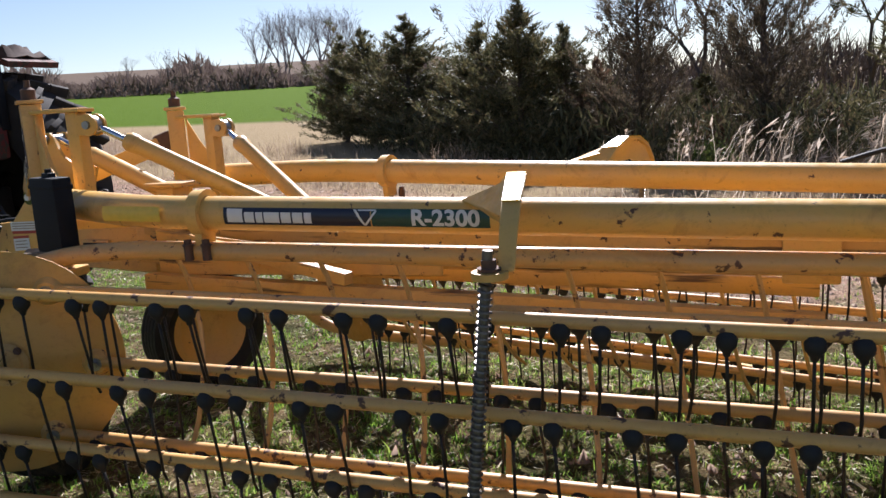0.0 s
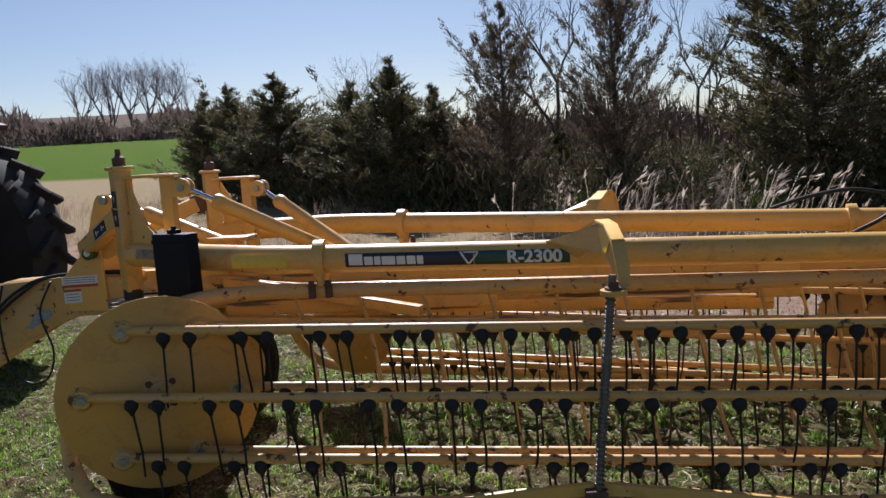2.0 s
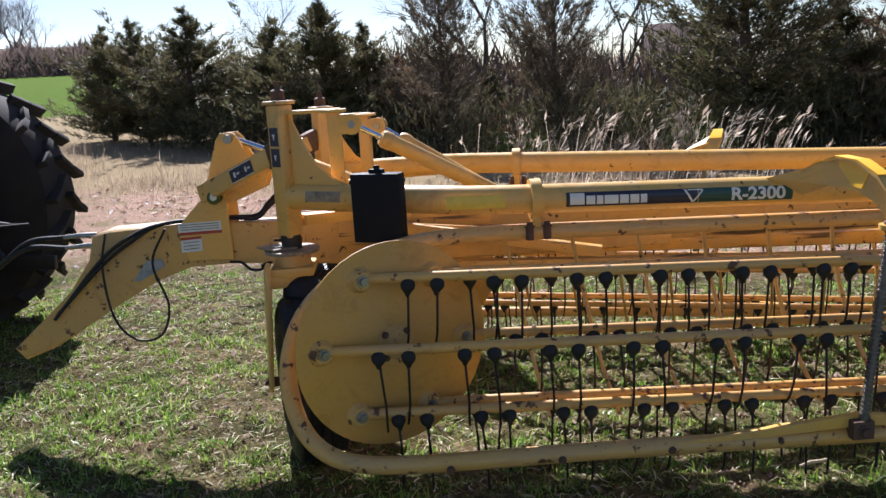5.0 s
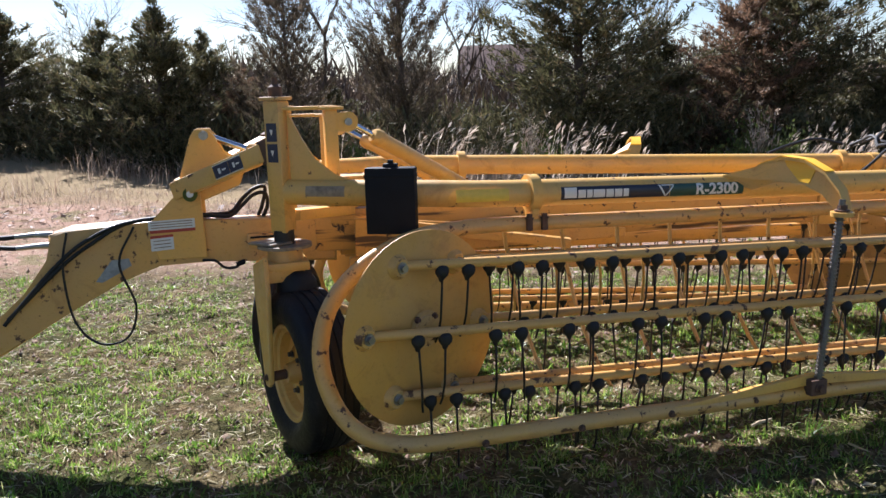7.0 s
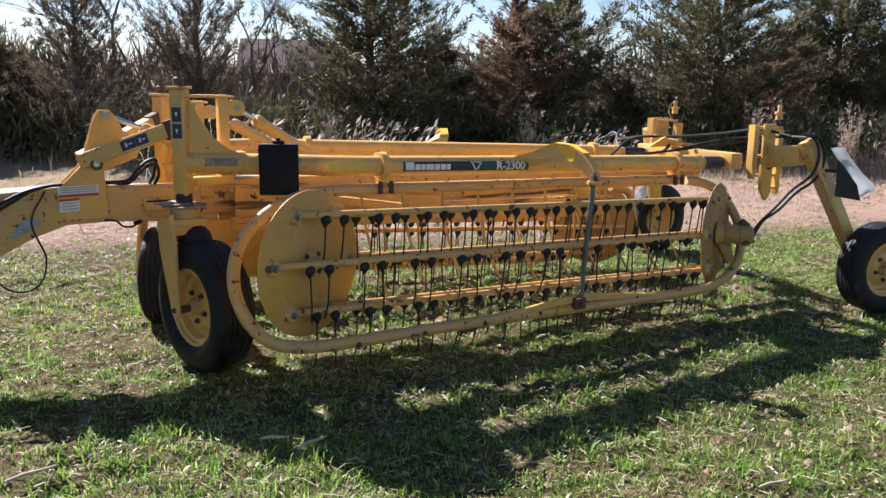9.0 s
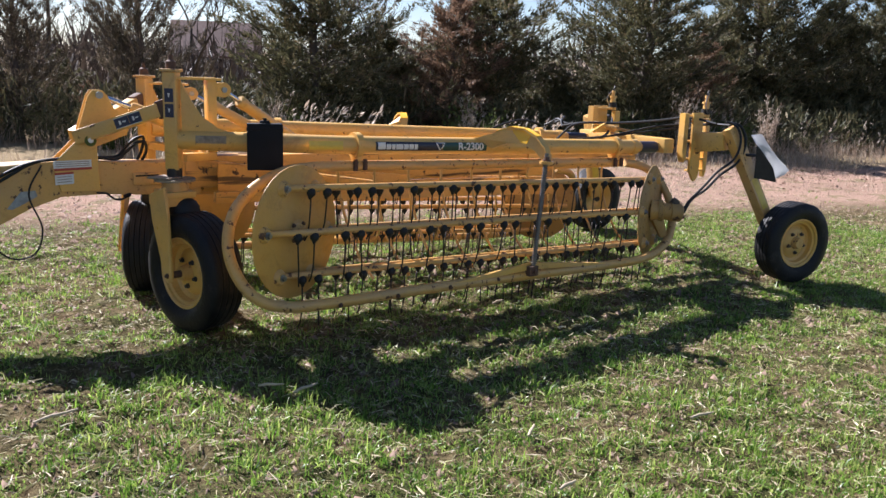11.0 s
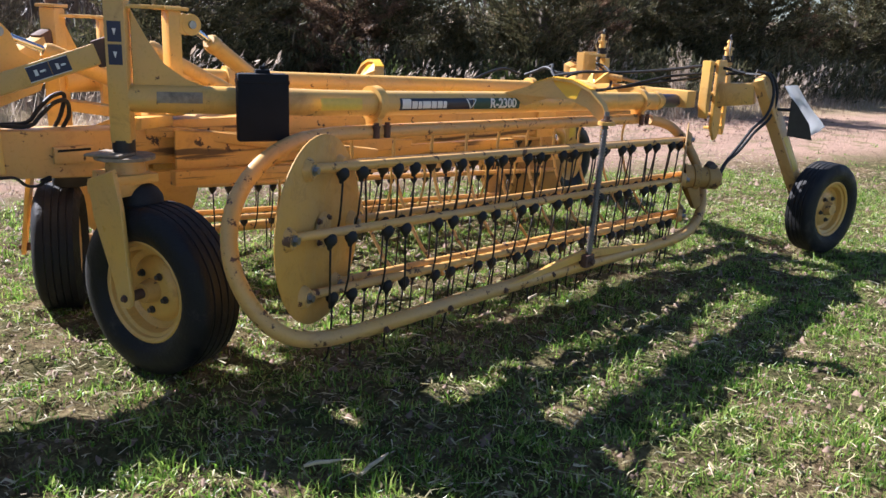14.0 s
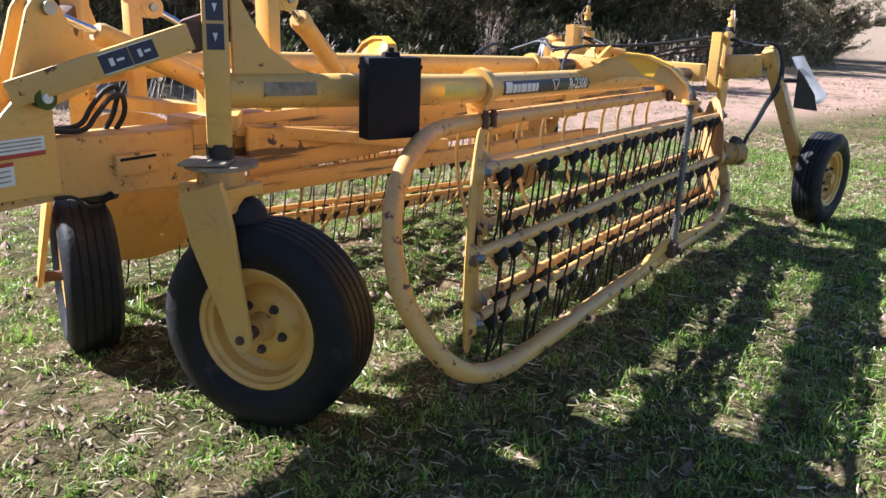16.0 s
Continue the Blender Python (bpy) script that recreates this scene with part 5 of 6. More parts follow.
    for a, b in (((-0.42, cy - 0.56), (-0.42, cy + 0.56)), ((0.96, cy - 0.56), (0.96, cy + 0.56)), ((-0.38, cy + 0.60), (0.94, cy + 0.60)), ((-0.38, cy - 0.60), (0.94, cy - 0.60))):
        bm = bm_new()
        n = Vector((b[1] - a[1], a[0] - b[0], 0))
        plate(bm, [(*a, 1.58), (*b, 1.58), (*b, 2.70), (*a, 2.70)], n, 0.008, bevel=0)
        put("cab_window", bm, GLASS, root, "tinted cab window")
    bm = bm_new()
    beam(bm, (0.1, cy, 1.60), (0.5, cy, 1.66), 0.5, 0.14, bevel=0.04)
    beam(bm, (0.08, cy, 1.66), (0.0, cy, 2.25), 0.5, 0.12, up=(1, 0, 0), bevel=0.04)
    put("driver_seat", bm, BOXBLACK, root)
    for k in range(3):
        bm = bm_new()
        tube(bm, curve([(-0.40, cy - 0.1 + 0.12 * k, 1.2), (-0.62 - 0.08 * k, cy + 0.18 * k, 1.22 - 0.1 * k), (-0.85, cy + 0.1 + 0.05 * k, 0.98 - 0.03 * k), (-1.1 - 0.05 * k, cy + 0.16, 0.92)], 6), 0.010, 7)
        put("rear_hose", bm, HOSE, root)
    for y in (cy - 0.4, cy + 0.4):
        bm = bm_new()
        beam(bm, (-0.2, y, 0.62), (-1.05, y * 1.02, 0.55), 0.05, 0.10, bevel=0.01)
        tube(bm, [(-0.25, y, 1.2), (-0.7, y, 0.6)], 0.025, 8)
        put("lift_arm", bm, DARKSTEEL, root)
    bm = bm_new()
    beam(bm, (-0.58, cy + 0.55, 2.92), (-0.66, cy + 0.55, 2.92), 0.14, 0.11, bevel=0.02)
    tube(bm, [(-0.56, cy + 0.55, 2.84), (-0.56, cy + 0.55, 2.93)], 0.015, 8)
    put("work_lamp", bm, BOXBLACK, root, "black work lamp")
    return root


tractor()


# ---------------------------------------------------------------- trees
def limb_curve(p, d, length, droop, n=5):
    pts = [p.copy()]
    d = d.normalized()
    for k in range(n):
        pts.append(pts[-1] + d * length / n)
        d = (d + Vector((random.gauss(0, 0.10), random.gauss(0, 0.10), droop + random.gauss(0, 0.06)))).normalized()
    return pts


def sprays(points, per, size, width, spread, wild=0.55, lift=0.25):
    """Small pointed leaf sprays round given (point, direction) pairs: arrays of triangles."""
    P = np.repeat(np.array([tuple(p) for p, _ in points]), per, 0)
    D = np.repeat(np.array([tuple(d) for _, d in points]), per, 0)
    n = len(P)
    rng = np.random.default_rng(random.randrange(10 ** 6))
    P = P + rng.normal(0, spread, (n, 3))
    D = D + rng.normal(0, wild, (n, 3)) + np.array([0, 0, lift])
    D /= np.linalg.norm(D, axis=1, keepdims=True)
    S = np.cross(D, rng.normal(0, 1, (n, 3)))
    S /= np.linalg.norm(S, axis=1, keepdims=True) + 1e-9
    L = (size * rng.uniform(0.5, 1.3, n))[:, None]
    Wd = (width * rng.uniform(0.6, 1.3, n))[:, None]
    v = np.stack([P - S * Wd, P + S * Wd, P + D * L], 1).reshape(-1, 3)
    f = np.arange(n * 3).reshape(-1, 3)
    return v, f


def cedar(seed, height, girth, foliage, thin=1.0, name="cedar_tree"):
    """A red cedar: tapered trunk, up-swept limbs, feathery sprays with gaps."""
    random.seed(seed)
    root = empty(name)
    bm = bm_new()
    lean = Vector((random.uniform(-0.04, 0.04), random.uniform(-0.04, 0.04), 1))
    tube(bm, [lean * (height * s) for s in (0, 0.3, 0.6, 0.99)], [0.02 * height, 0.016 * height, 0.009 * height, 0.003], 7)
    pts = []
    n = int(118 * thin + height * 8)
    strong = [(random.random() * 2 * math.pi, random.random(), random.uniform(1.1, 1.45)) for _ in range(9)]
    for k in range(n):
        s = 1 - (1 - (k + random.random()) / n) ** 0.54
        z = height * (0.015 + 0.97 * s)
        az = random.random() * 2 * math.pi
        reach = min(0.95 * height * (1 - s) ** 1.3, girth * (1 - 0.25 * s)) * (0.42 + 0.58 * random.random() ** 1.5) * (0.86 + 0.14 * math.sin(s * 19 + seed))
        for sa, sh, boost in strong:
            if abs((az - sa + math.pi) % (2 * math.pi) - math.pi) < 0.5 and abs(s - sh) < 0.07:
                reach *= boost
        reach += 0.035
        rise = 0.15 + 0.45 * s + random.uniform(-0.1, 0.4) + (0.35 if thin < 0.9 else 0)
        d = Vector((math.cos(az), math.sin(az), rise))
        line = limb_curve(lean * z, d, reach * math.sqrt(1 + rise * rise), 0.07)
        tube(bm, line, [0.010 + 0.008 * (1 - s), 0.010, 0.008, 0.006, 0.004, 0.002], 3, caps=False)
        for i in range(1, len(line)):
            dd = (line[i] - line[i - 1]).normalized()
            pts += [(line[i - 1].lerp(line[i], random.random()), dd)] * (1 if i < 2 else 2)
            if i < 2 and s < 0.8:
                continue
            for sgn in (-1, 1):
                if random.random() > (0.85 if s < 0.8 else 0.45):
                    continue
                side = dd.cross(Vector((0, 0, 1))).normalized() * sgn * random.uniform(0.5, 1.0) + dd + Vector((0, 0, random.uniform(-0.35, 0.45)))
                long = (0.03 + 0.07 * (1 - s) + 0.34 * reach * (1 - i / 6.5)) * random.uniform(0.6, 1.2)
                tip = limb_curve(line[i - 1].lerp(line[i], random.random()), side, long, 0.12, 3)
                for a, b in zip(tip, tip[1:]):
                    pts.append((a.lerp(b, random.random()), (b - a).normalized()))
    for k in range(5):
        pts.append((lean * height * (0.92 + 0.08 * k / 5), Vector((0, 0, 1))))
    part("trunk", bm, BARK, root)
    v, f = sprays(pts, max(5, int(5.6 * thin)), 0.115, 0.013, 0.034, 0.45, 0.2) if thin > 0.9 else sprays(pts, 8, 0.085, 0.0095, 0.03, 0.4, 0.15)
    crown = link_mesh("crown", mesh_np("crown", v, f, foliage), root)
    crown["kind"] = "stuff"
    return root


def bare_tree(seed, height, name="bare_tree", spread=0.5, depth=5, stout=1.0, bark=None, twig=None):
    random.seed(seed)
    root = empty(name)
    bm = bm_new()
    tips = []

    def grow(p, d, length, r, level):
        q = p + d * length
        mid = p.lerp(q, 0.5) + Vector((random.gauss(0, 0.04), random.gauss(0, 0.04), 0)) * length
        tube(bm, [p, mid, q], [r, r * 0.85, r * 0.7], 6 if level < 2 else 4 if level < 4 else 3, caps=False)
        if level >= depth:
            tips.append((q, d))
            return
        for _ in range(random.choice((2, 3, 3)) if level < 3 else random.choice((2, 3))):
            nd = (d + Vector((random.gauss(0, spread), random.gauss(0, spread), random.gauss(0.12, spread * 0.5)))).normalized()
            grow(q if random.random() < 0.6 else p.lerp(q, random.uniform(0.5, 0.95)), nd, length * random.uniform(0.6, 0.85), r * (0.6 if stout < 1.5 else 0.72), level + 1)

    grow(Vector((0, 0, 0)), Vector((random.uniform(-0.08, 0.08), random.uniform(-0.08, 0.08), 1)).normalized(), height * 0.30, height * 0.016 * stout, 0)
    part("trunk", bm, bark or BARK, root)
    v, f = sprays(tips, 3, 0.4 * stout ** 1.5, 0.006 * stout ** 2, 0.05 * stout)
    link_mesh("twig_crown", mesh_np("twig_crown", v, f, twig or TWIG), root)["kind"] = "stuff"
    return root


EYE0 = Vector((-0.035, -3.25, 0))


def row_spot(az, push=0.0):
    """A spot on the tree row, by its bearing in degrees clockwise from +y."""
    a = radians(az)
    r = 18.6 / max(0.35, math.cos(a) + 0.47 * math.sin(a)) + push
    return EYE0 + Vector((math.sin(a), math.cos(a), 0)) * r


CEDARS = [cedar(11, 3.6, 1.9, CEDAR, 1.15), cedar(23, 4.2, 2.15, CEDAR, 1.15), cedar(37, 4.3, 1.9, CEDAR_BROWN, 1.1), cedar(41, 4.2, 2.1, CEDAR_GREY, 0.8), cedar(59, 4.9, 2.2, CEDAR, 1.3)]
LABELS = ["dark green red cedar with a pointed top", "full dark green red cedar in dry grass", "bronzed brown red cedar in winter colour", "thin feathery red cedar with open limbs", "broad dense dark green red cedar"]
# bearing, kind, size, push
ROW = [(-15.6, 0, 0.80, 2.2), (-13.4, 1, 0.74, 2.0), (-10.4, 0, 1.10, 1.4), (-7.4, 1, 0.62, 1.0), (-4.6, 0, 0.96, 0.8), (-1.4, 0, 1.18, 0.0), (1.7, 1, 0.86, 0.8), (3.6, 2, 0.50, 0.6),
       (4.8, 1, 0.52, 2.6), (6.8, 3, 1.04, 0.0), (9.8, 0, 0.56, 2.6), (11.4, 2, 0.54, 0.6), (14.6, 3, 1.08, 0.2), (17.6, 2, 0.44, 1.0), (21.4, 0, 0.42, 0.4), (26.8, 4, 1.08, -0.1), (31.6, 0, 0.86, 0.8), (36.6, 2, 1.46, 0.3), (40.0, 1, 1.22, 0.9), (45.0, 0, 0.58, 0.6),
       (48.8, 1, 0.8, 3.0), (50.8, 4, 1.08, 0.0), (54.8, 2, 1.2, 0.8), (56.4, 1, 1.1, 3.0), (58.6, 4, 1.1, 0.4), (62.4, 1, 1.25, 0.6), (66, 4, 1.08, 0.3), (69, 2, 1.15, 0.8), (72, 4, 1.05, 0.6), (74.8, 1, 1.15, 1.0), (76.2, 2, 0.9, 1.4), (79.5, 1, 1.2, 1.0)]
used = set()
for az, kind, size, push in ROW:
    p = row_spot(az, push + (2.6 if az > 57 else 0.0))
    p.z = float(rise(p.x, p.y)) - 0.02
    wide = (1.22, 1.22, 1.2, 0.9, 1.1)[kind] if az < -2 else (1.0, 1.0, 1.1, 0.9, 1.0)[kind] if az < 21 else (1.2, 1.2, 1.2, 1.0, 1.2)[kind] if az < 42 else (1.1, 1.1, 1.0, 1.0, 0.95)[kind]
    m = Matrix.LocRotScale(p, Euler((0, 0, random.random() * 6.28)), Vector((size * wide, size * wide, size * random.uniform(0.95, 1.05))) * 1.05)
    if kind in used:
        ob = copy_thing(CEDARS[kind], m)
    else:
        ob = CEDARS[kind]
        ob.matrix_basis = m
        used.add(kind)
    tagged(ob, LABELS[kind], "tree", "cedar row")

BARES = [bare_tree(5, 6.5, depth=6), bare_tree(8, 7.0, depth=6, spread=0.42)]
for i, (az, push, size) in enumerate([(-5.5, 5, 0.66), (9.6, 3.5, 0.8), (12.9, 3, 0.85), (18.2, 4, 0.85), (25, 6, 0.85), (31.5, 5, 0.85), (-8.6, 6, 0.6), (42, 6, 0.8), (-6.6, 9, 0.66)]):
    p = row_spot(az, push)
    m = Matrix.LocRotScale(p, Euler((0, 0, i * 1.3)), Vector((size, size, size)))
    ob = BARES[i] if i < 2 else copy_thing(BARES[i % 2], m)
    if i < 2:
        ob.matrix_basis = m
    tagged(ob, "leafless grey deciduous tree behind the cedars", "tree", "bare trees")

FARB = bare_tree(19, 10.6, depth=6, spread=0.42, stout=0.9, bark=FARWOOD, twig=FARWOOD)
for i, (x, y, s) in enumerate([(-74, 190, 1.21), (-77, 186, 1.35), (-80, 192, 1.49), (-83, 188, 1.42), (-86, 186, 1.49), (-89, 191, 1.56), (-92, 187, 1.49), (-95, 190, 1.49), (-98, 186, 1.35), (-101, 189, 1.21), (-78, 197, 1.35), (-87, 197, 1.56), (-96, 197, 1.42), (-116, 190, 0.71), (-126, 185, 0.85), (-140, 190, 0.78), (-158, 185, 0.85)]):
    m = Matrix.LocRotScale(Vector((x, y, float(rise(x, y)) - 0.2)), Euler((0, 0, i * 2.1)), Vector((s, s, s)))
    ob = FARB if i == 0 else copy_thing(FARB, m)
    if i == 0:
        ob.matrix_basis = m
    tagged(ob, "tall leafless tree on the far field edge", "tree", "far bare trees")

FARC = cedar(71, 5.5, 2.0, CEDAR, 0.7, "far_cedar")
for i, (x, y, s) in enumerate([(-62, 109, 0.6), (-58.5, 110, 0.72), (-56.3, 111, 0.76), (-51.6, 113, 0.72), (-49.8, 114, 0.6), (-66, 112, 0.5), (-46, 116, 0.72), (-43, 117, 0.84), (-70, 110, 0.6)]):
    m = Matrix.LocRotScale(Vector((x, y, float(rise(x, y)) - 0.1)), Euler((0, 0, i * 1.7)), Vector((s * 1.75, s * 1.75, s * 1.3)))
    ob = FARC if i == 0 else copy_thing(FARC, m)
    if i == 0:
        ob.matrix_basis = m
    tagged(ob, "round dark cedar at the far field edge", "tree", "far cedars")


def undergrowth():
    """Dark brush and dead stems between the cedars."""
    rng = np.random.default_rng(31)
    n = 55000
    az = rng.uniform(-14.5, 80, n)
    a = np.radians(az)
    r = 17.75 / np.maximum(0.35, np.cos(a) + 0.47 * np.sin(a)) + rng.uniform(-0.6, 4.5, n) + np.where(az < -8, (-8 - az) * 0.33, 0)
    z = rng.random(n) ** 1.4 * (0.6 + 0.9 * value_noise(az + 60, r, 0.35, 6))
    p = np.stack([EYE0.x + r * np.sin(a), EYE0.y + r * np.cos(a), z], 1)
    d = rng.normal(0, 0.5, (n, 3)) + np.array([0, 0, 0.7])
    d /= np.linalg.norm(d, axis=1, keepdims=True)
    s = np.cross(d, rng.normal(0, 1, (n, 3))) * 0.011
    L = rng.uniform(0.12, 0.4, n)[:, None]
    v = np.stack([p, p + d * L * 0.5 + s, p + d * L, p + d * L * 0.5 - s], 1).reshape(-1, 3)
    ob = new("undergrowth", mesh_np("undergrowth", v, np.arange(n * 4).reshape(-1, 4), CEDAR))
    tagged(ob, "dark tangled brush below the cedar row", "brush", kind="stuff")


def brush_belt():
    """Far winter brush along the field's end, too fine to count."""
    rng = np.random.default_rng(4)
    n = 44000
    az = np.radians(rng.uniform(-62, 6, n))
    r = 124 + 96 * rng.random(n) ** 1.4
    base = np.stack([2 + r * np.sin(az), -3 + r * np.cos(az), np.zeros(n)], 1)
    hgt = (2.6 + 1.6 * np.sin(az * 31) + 1.2 * np.sin(az * 77 + 1)) * rng.uniform(0.5, 1.2, n) + 0.8
    base[:, 2] = rng.uniform(0, 1.0, n) * hgt * 0.8 + rise(base[:, 0], base[:, 1])
    d = np.stack([rng.normal(0, 0.45, n), rng.normal(0, 0.45, n), np.ones(n)], 1)
    L = rng.uniform(0.8, 2.0, n)[:, None]
    s = np.stack([np.cos(az), -np.sin(az), np.zeros(n)], 1) * rng.uniform(0.06, 0.26, n)[:, None]
    v = np.stack([base - s, base + s, base + d * L], 1).reshape(-1, 3)
    ob = new("far_brush", mesh_np("far_brush", v, np.arange(n * 3).reshape(-1, 3), FARBRUSH))
    tagged(ob, "far belt of grey-brown winter brush", "brush", kind="stuff")


def thicket():
    """Bare grey-brown brush standing behind the cedar row."""
    rng = np.random.default_rng(77)
    n = 30000
    az = rng.uniform(-13, 79, n)
    a = np.radians(az)
    r = 17.75 / np.maximum(0.35, np.cos(a) + 0.47 * np.sin(a)) + rng.uniform(6.0, 14.0, n)
    z = rng.random(n) * (1.1 + 1.5 * value_noise(az + 60, r, 0.3, 16))
    p = np.stack([EYE0.x + r * np.sin(a), EYE0.y + r * np.cos(a), z], 1)
    d = rng.normal(0, 0.35, (n, 3)) + np.array([0, 0, 1.0])
    d /= np.linalg.norm(d, axis=1, keepdims=True)
    s = np.cross(d, rng.normal(0, 1, (n, 3))) * rng.uniform(0.008, 0.03, n)[:, None]
    L = rng.uniform(0.3, 1.1, n)[:, None]
    v = np.stack([p - s, p + s, p + d * L], 1).reshape(-1, 3)
    ob = new("thicket", mesh_np("thicket", v, np.arange(n * 3).reshape(-1, 3), THICKET))
    tagged(ob, "bare grey-brown thicket behind the cedars", "brush", kind="stuff")


THICKET = leaf_mat("bare_thicket", [(0.2, (0.06, 0.045, 0.035)), (0.9, (0.15, 0.115, 0.09))], 0.1)
FARBRUSH = leaf_mat("far_winter_brush", [(0.2, (0.10, 0.072, 0.062)), (0.6, (0.18, 0.135, 0.115)), (0.95, (0.28, 0.215, 0.185))], 0.25)
brush_belt()
undergrowth()
thicket()


# ---------------------------------------------------------------- houses and bales
def house(x, y, turn, w, l, eave, ridge, name, label, roof):
    M = pose(x, y, float(rise(x, y)), 0, 0, turn)
    root = empty(name, M.translation)
    tagged(root, label, "house")
    bm = bm_new()
    beam(bm, (-l / 2, 0, eave / 2), (l / 2, 0, eave / 2), w, eave, bevel=0.02)
    for s in (-1, 1):
        plate(bm, [(s * (l / 2 - 0.1), -w / 2, eave), (s * (l / 2 - 0.1), w / 2, eave), (s * (l / 2 - 0.1), 0, ridge)], (1, 0, 0), 0.2, bevel=0)
    bm.transform(M)
    part("wall", bm, SIDING, root)
    bm = bm_new()
    for s in (-1, 1):
        drop = (ridge - eave) / (w / 2) * 0.5
        plate(bm, [(-l / 2 - 0.5, 0, ridge + 0.1), (l / 2 + 0.5, 0, ridge + 0.1), (l / 2 + 0.5, s * (w / 2 + 0.5), eave - drop + 0.1), (-l / 2 - 0.5, s * (w / 2 + 0.5), eave - drop + 0.1)], (0, s * (ridge - eave), w / 2), 0.18, bevel=0)
    bm.transform(M)
    part("roof", bm, roof, root)
    for k in range(3):
        bm = bm_new()
        xx = -l / 2 + l * (k + 0.7) / 3.4
        beam(bm, (xx - 0.5, -w / 2 - 0.03, eave * 0.58), (xx + 0.5, -w / 2 - 0.03, eave * 0.58), 0.08, 1.2, bevel=0.01)
        bm.transform(M)
        part("window", bm, BOXBLACK, root)


house(-55, 134, 20, 4.5, 4.6, 2.2, 3.3, "farm_shed", "low grey-roofed shed at the far field edge", ROOF)
house(20.9, 50, -25, 5.5, 4.8, 2.3, 4.2, "farmhouse", "pale farmhouse with a brown shingle roof behind trees", ROOFBROWN)


def bales():
    bm = bm_new()
    lathe(bm, [(-0.7, 0.0), (-0.7, 0.68), (-0.62, 0.75), (0.62, 0.75), (0.7, 0.68), (0.7, 0.0)], (0, 0, 0.75), (0, 1, 0), 28)
    me = bpy.data.meshes.new("hay_bale")
    bm.to_mesh(me)
    bm.free()
    me.materials.append(STRAWDARK)
    for k in range(5):
        ob = new("hay_bale", me)
        ob.location = (128, 12.0 - 2.1 * k, 0.55)
        tagged(ob, "weathered dark round hay bale far across the field", "hay bale", "bale row")


STRAWDARK = plain("weathered_hay", (0.10, 0.075, 0.05), 0.95, scale=6)
bales()

# ---------------------------------------------------------------- grass, litter, tall dry grass
def blades(x, y, length, width, rng, lean=0.55):
    """Bent blades: three triangles each."""
    n = len(x)
    a = rng.random(n) * 2 * np.pi
    tilt = rng.normal(0, lean, n)
    b = rng.random(n) * 2 * np.pi
    side = np.stack([np.cos(a), np.sin(a), np.zeros(n)], 1) * (width / 2)[:, None]
    d1 = np.stack([np.cos(b) * np.abs(tilt) * 0.5, np.sin(b) * np.abs(tilt) * 0.5, np.ones(n)], 1)
    d1 /= np.linalg.norm(d1, axis=1, keepdims=True)
    d2 = np.stack([np.cos(b) * np.abs(tilt) * 1.8, np.sin(b) * np.abs(tilt) * 1.8, np.ones(n) * 0.8], 1)
    d2 /= np.linalg.norm(d2, axis=1, keepdims=True)
    p = np.stack([x, y, relief(x, y) + rise(x, y) - 0.008], 1)
    q = p + d1 * (length * 0.55)[:, None]
    r = q + d2 * (length * 0.5)[:, None]
    v = np.stack([p - side, p + side, q + side * 0.8, q - side * 0.8, r], 1).reshape(-1, 3)
    k = np.arange(n)[:, None] * 5
    f = np.concatenate([k + [0, 1, 2], k + [0, 2, 3], k + [3, 2, 4]], 0)
    return v, f


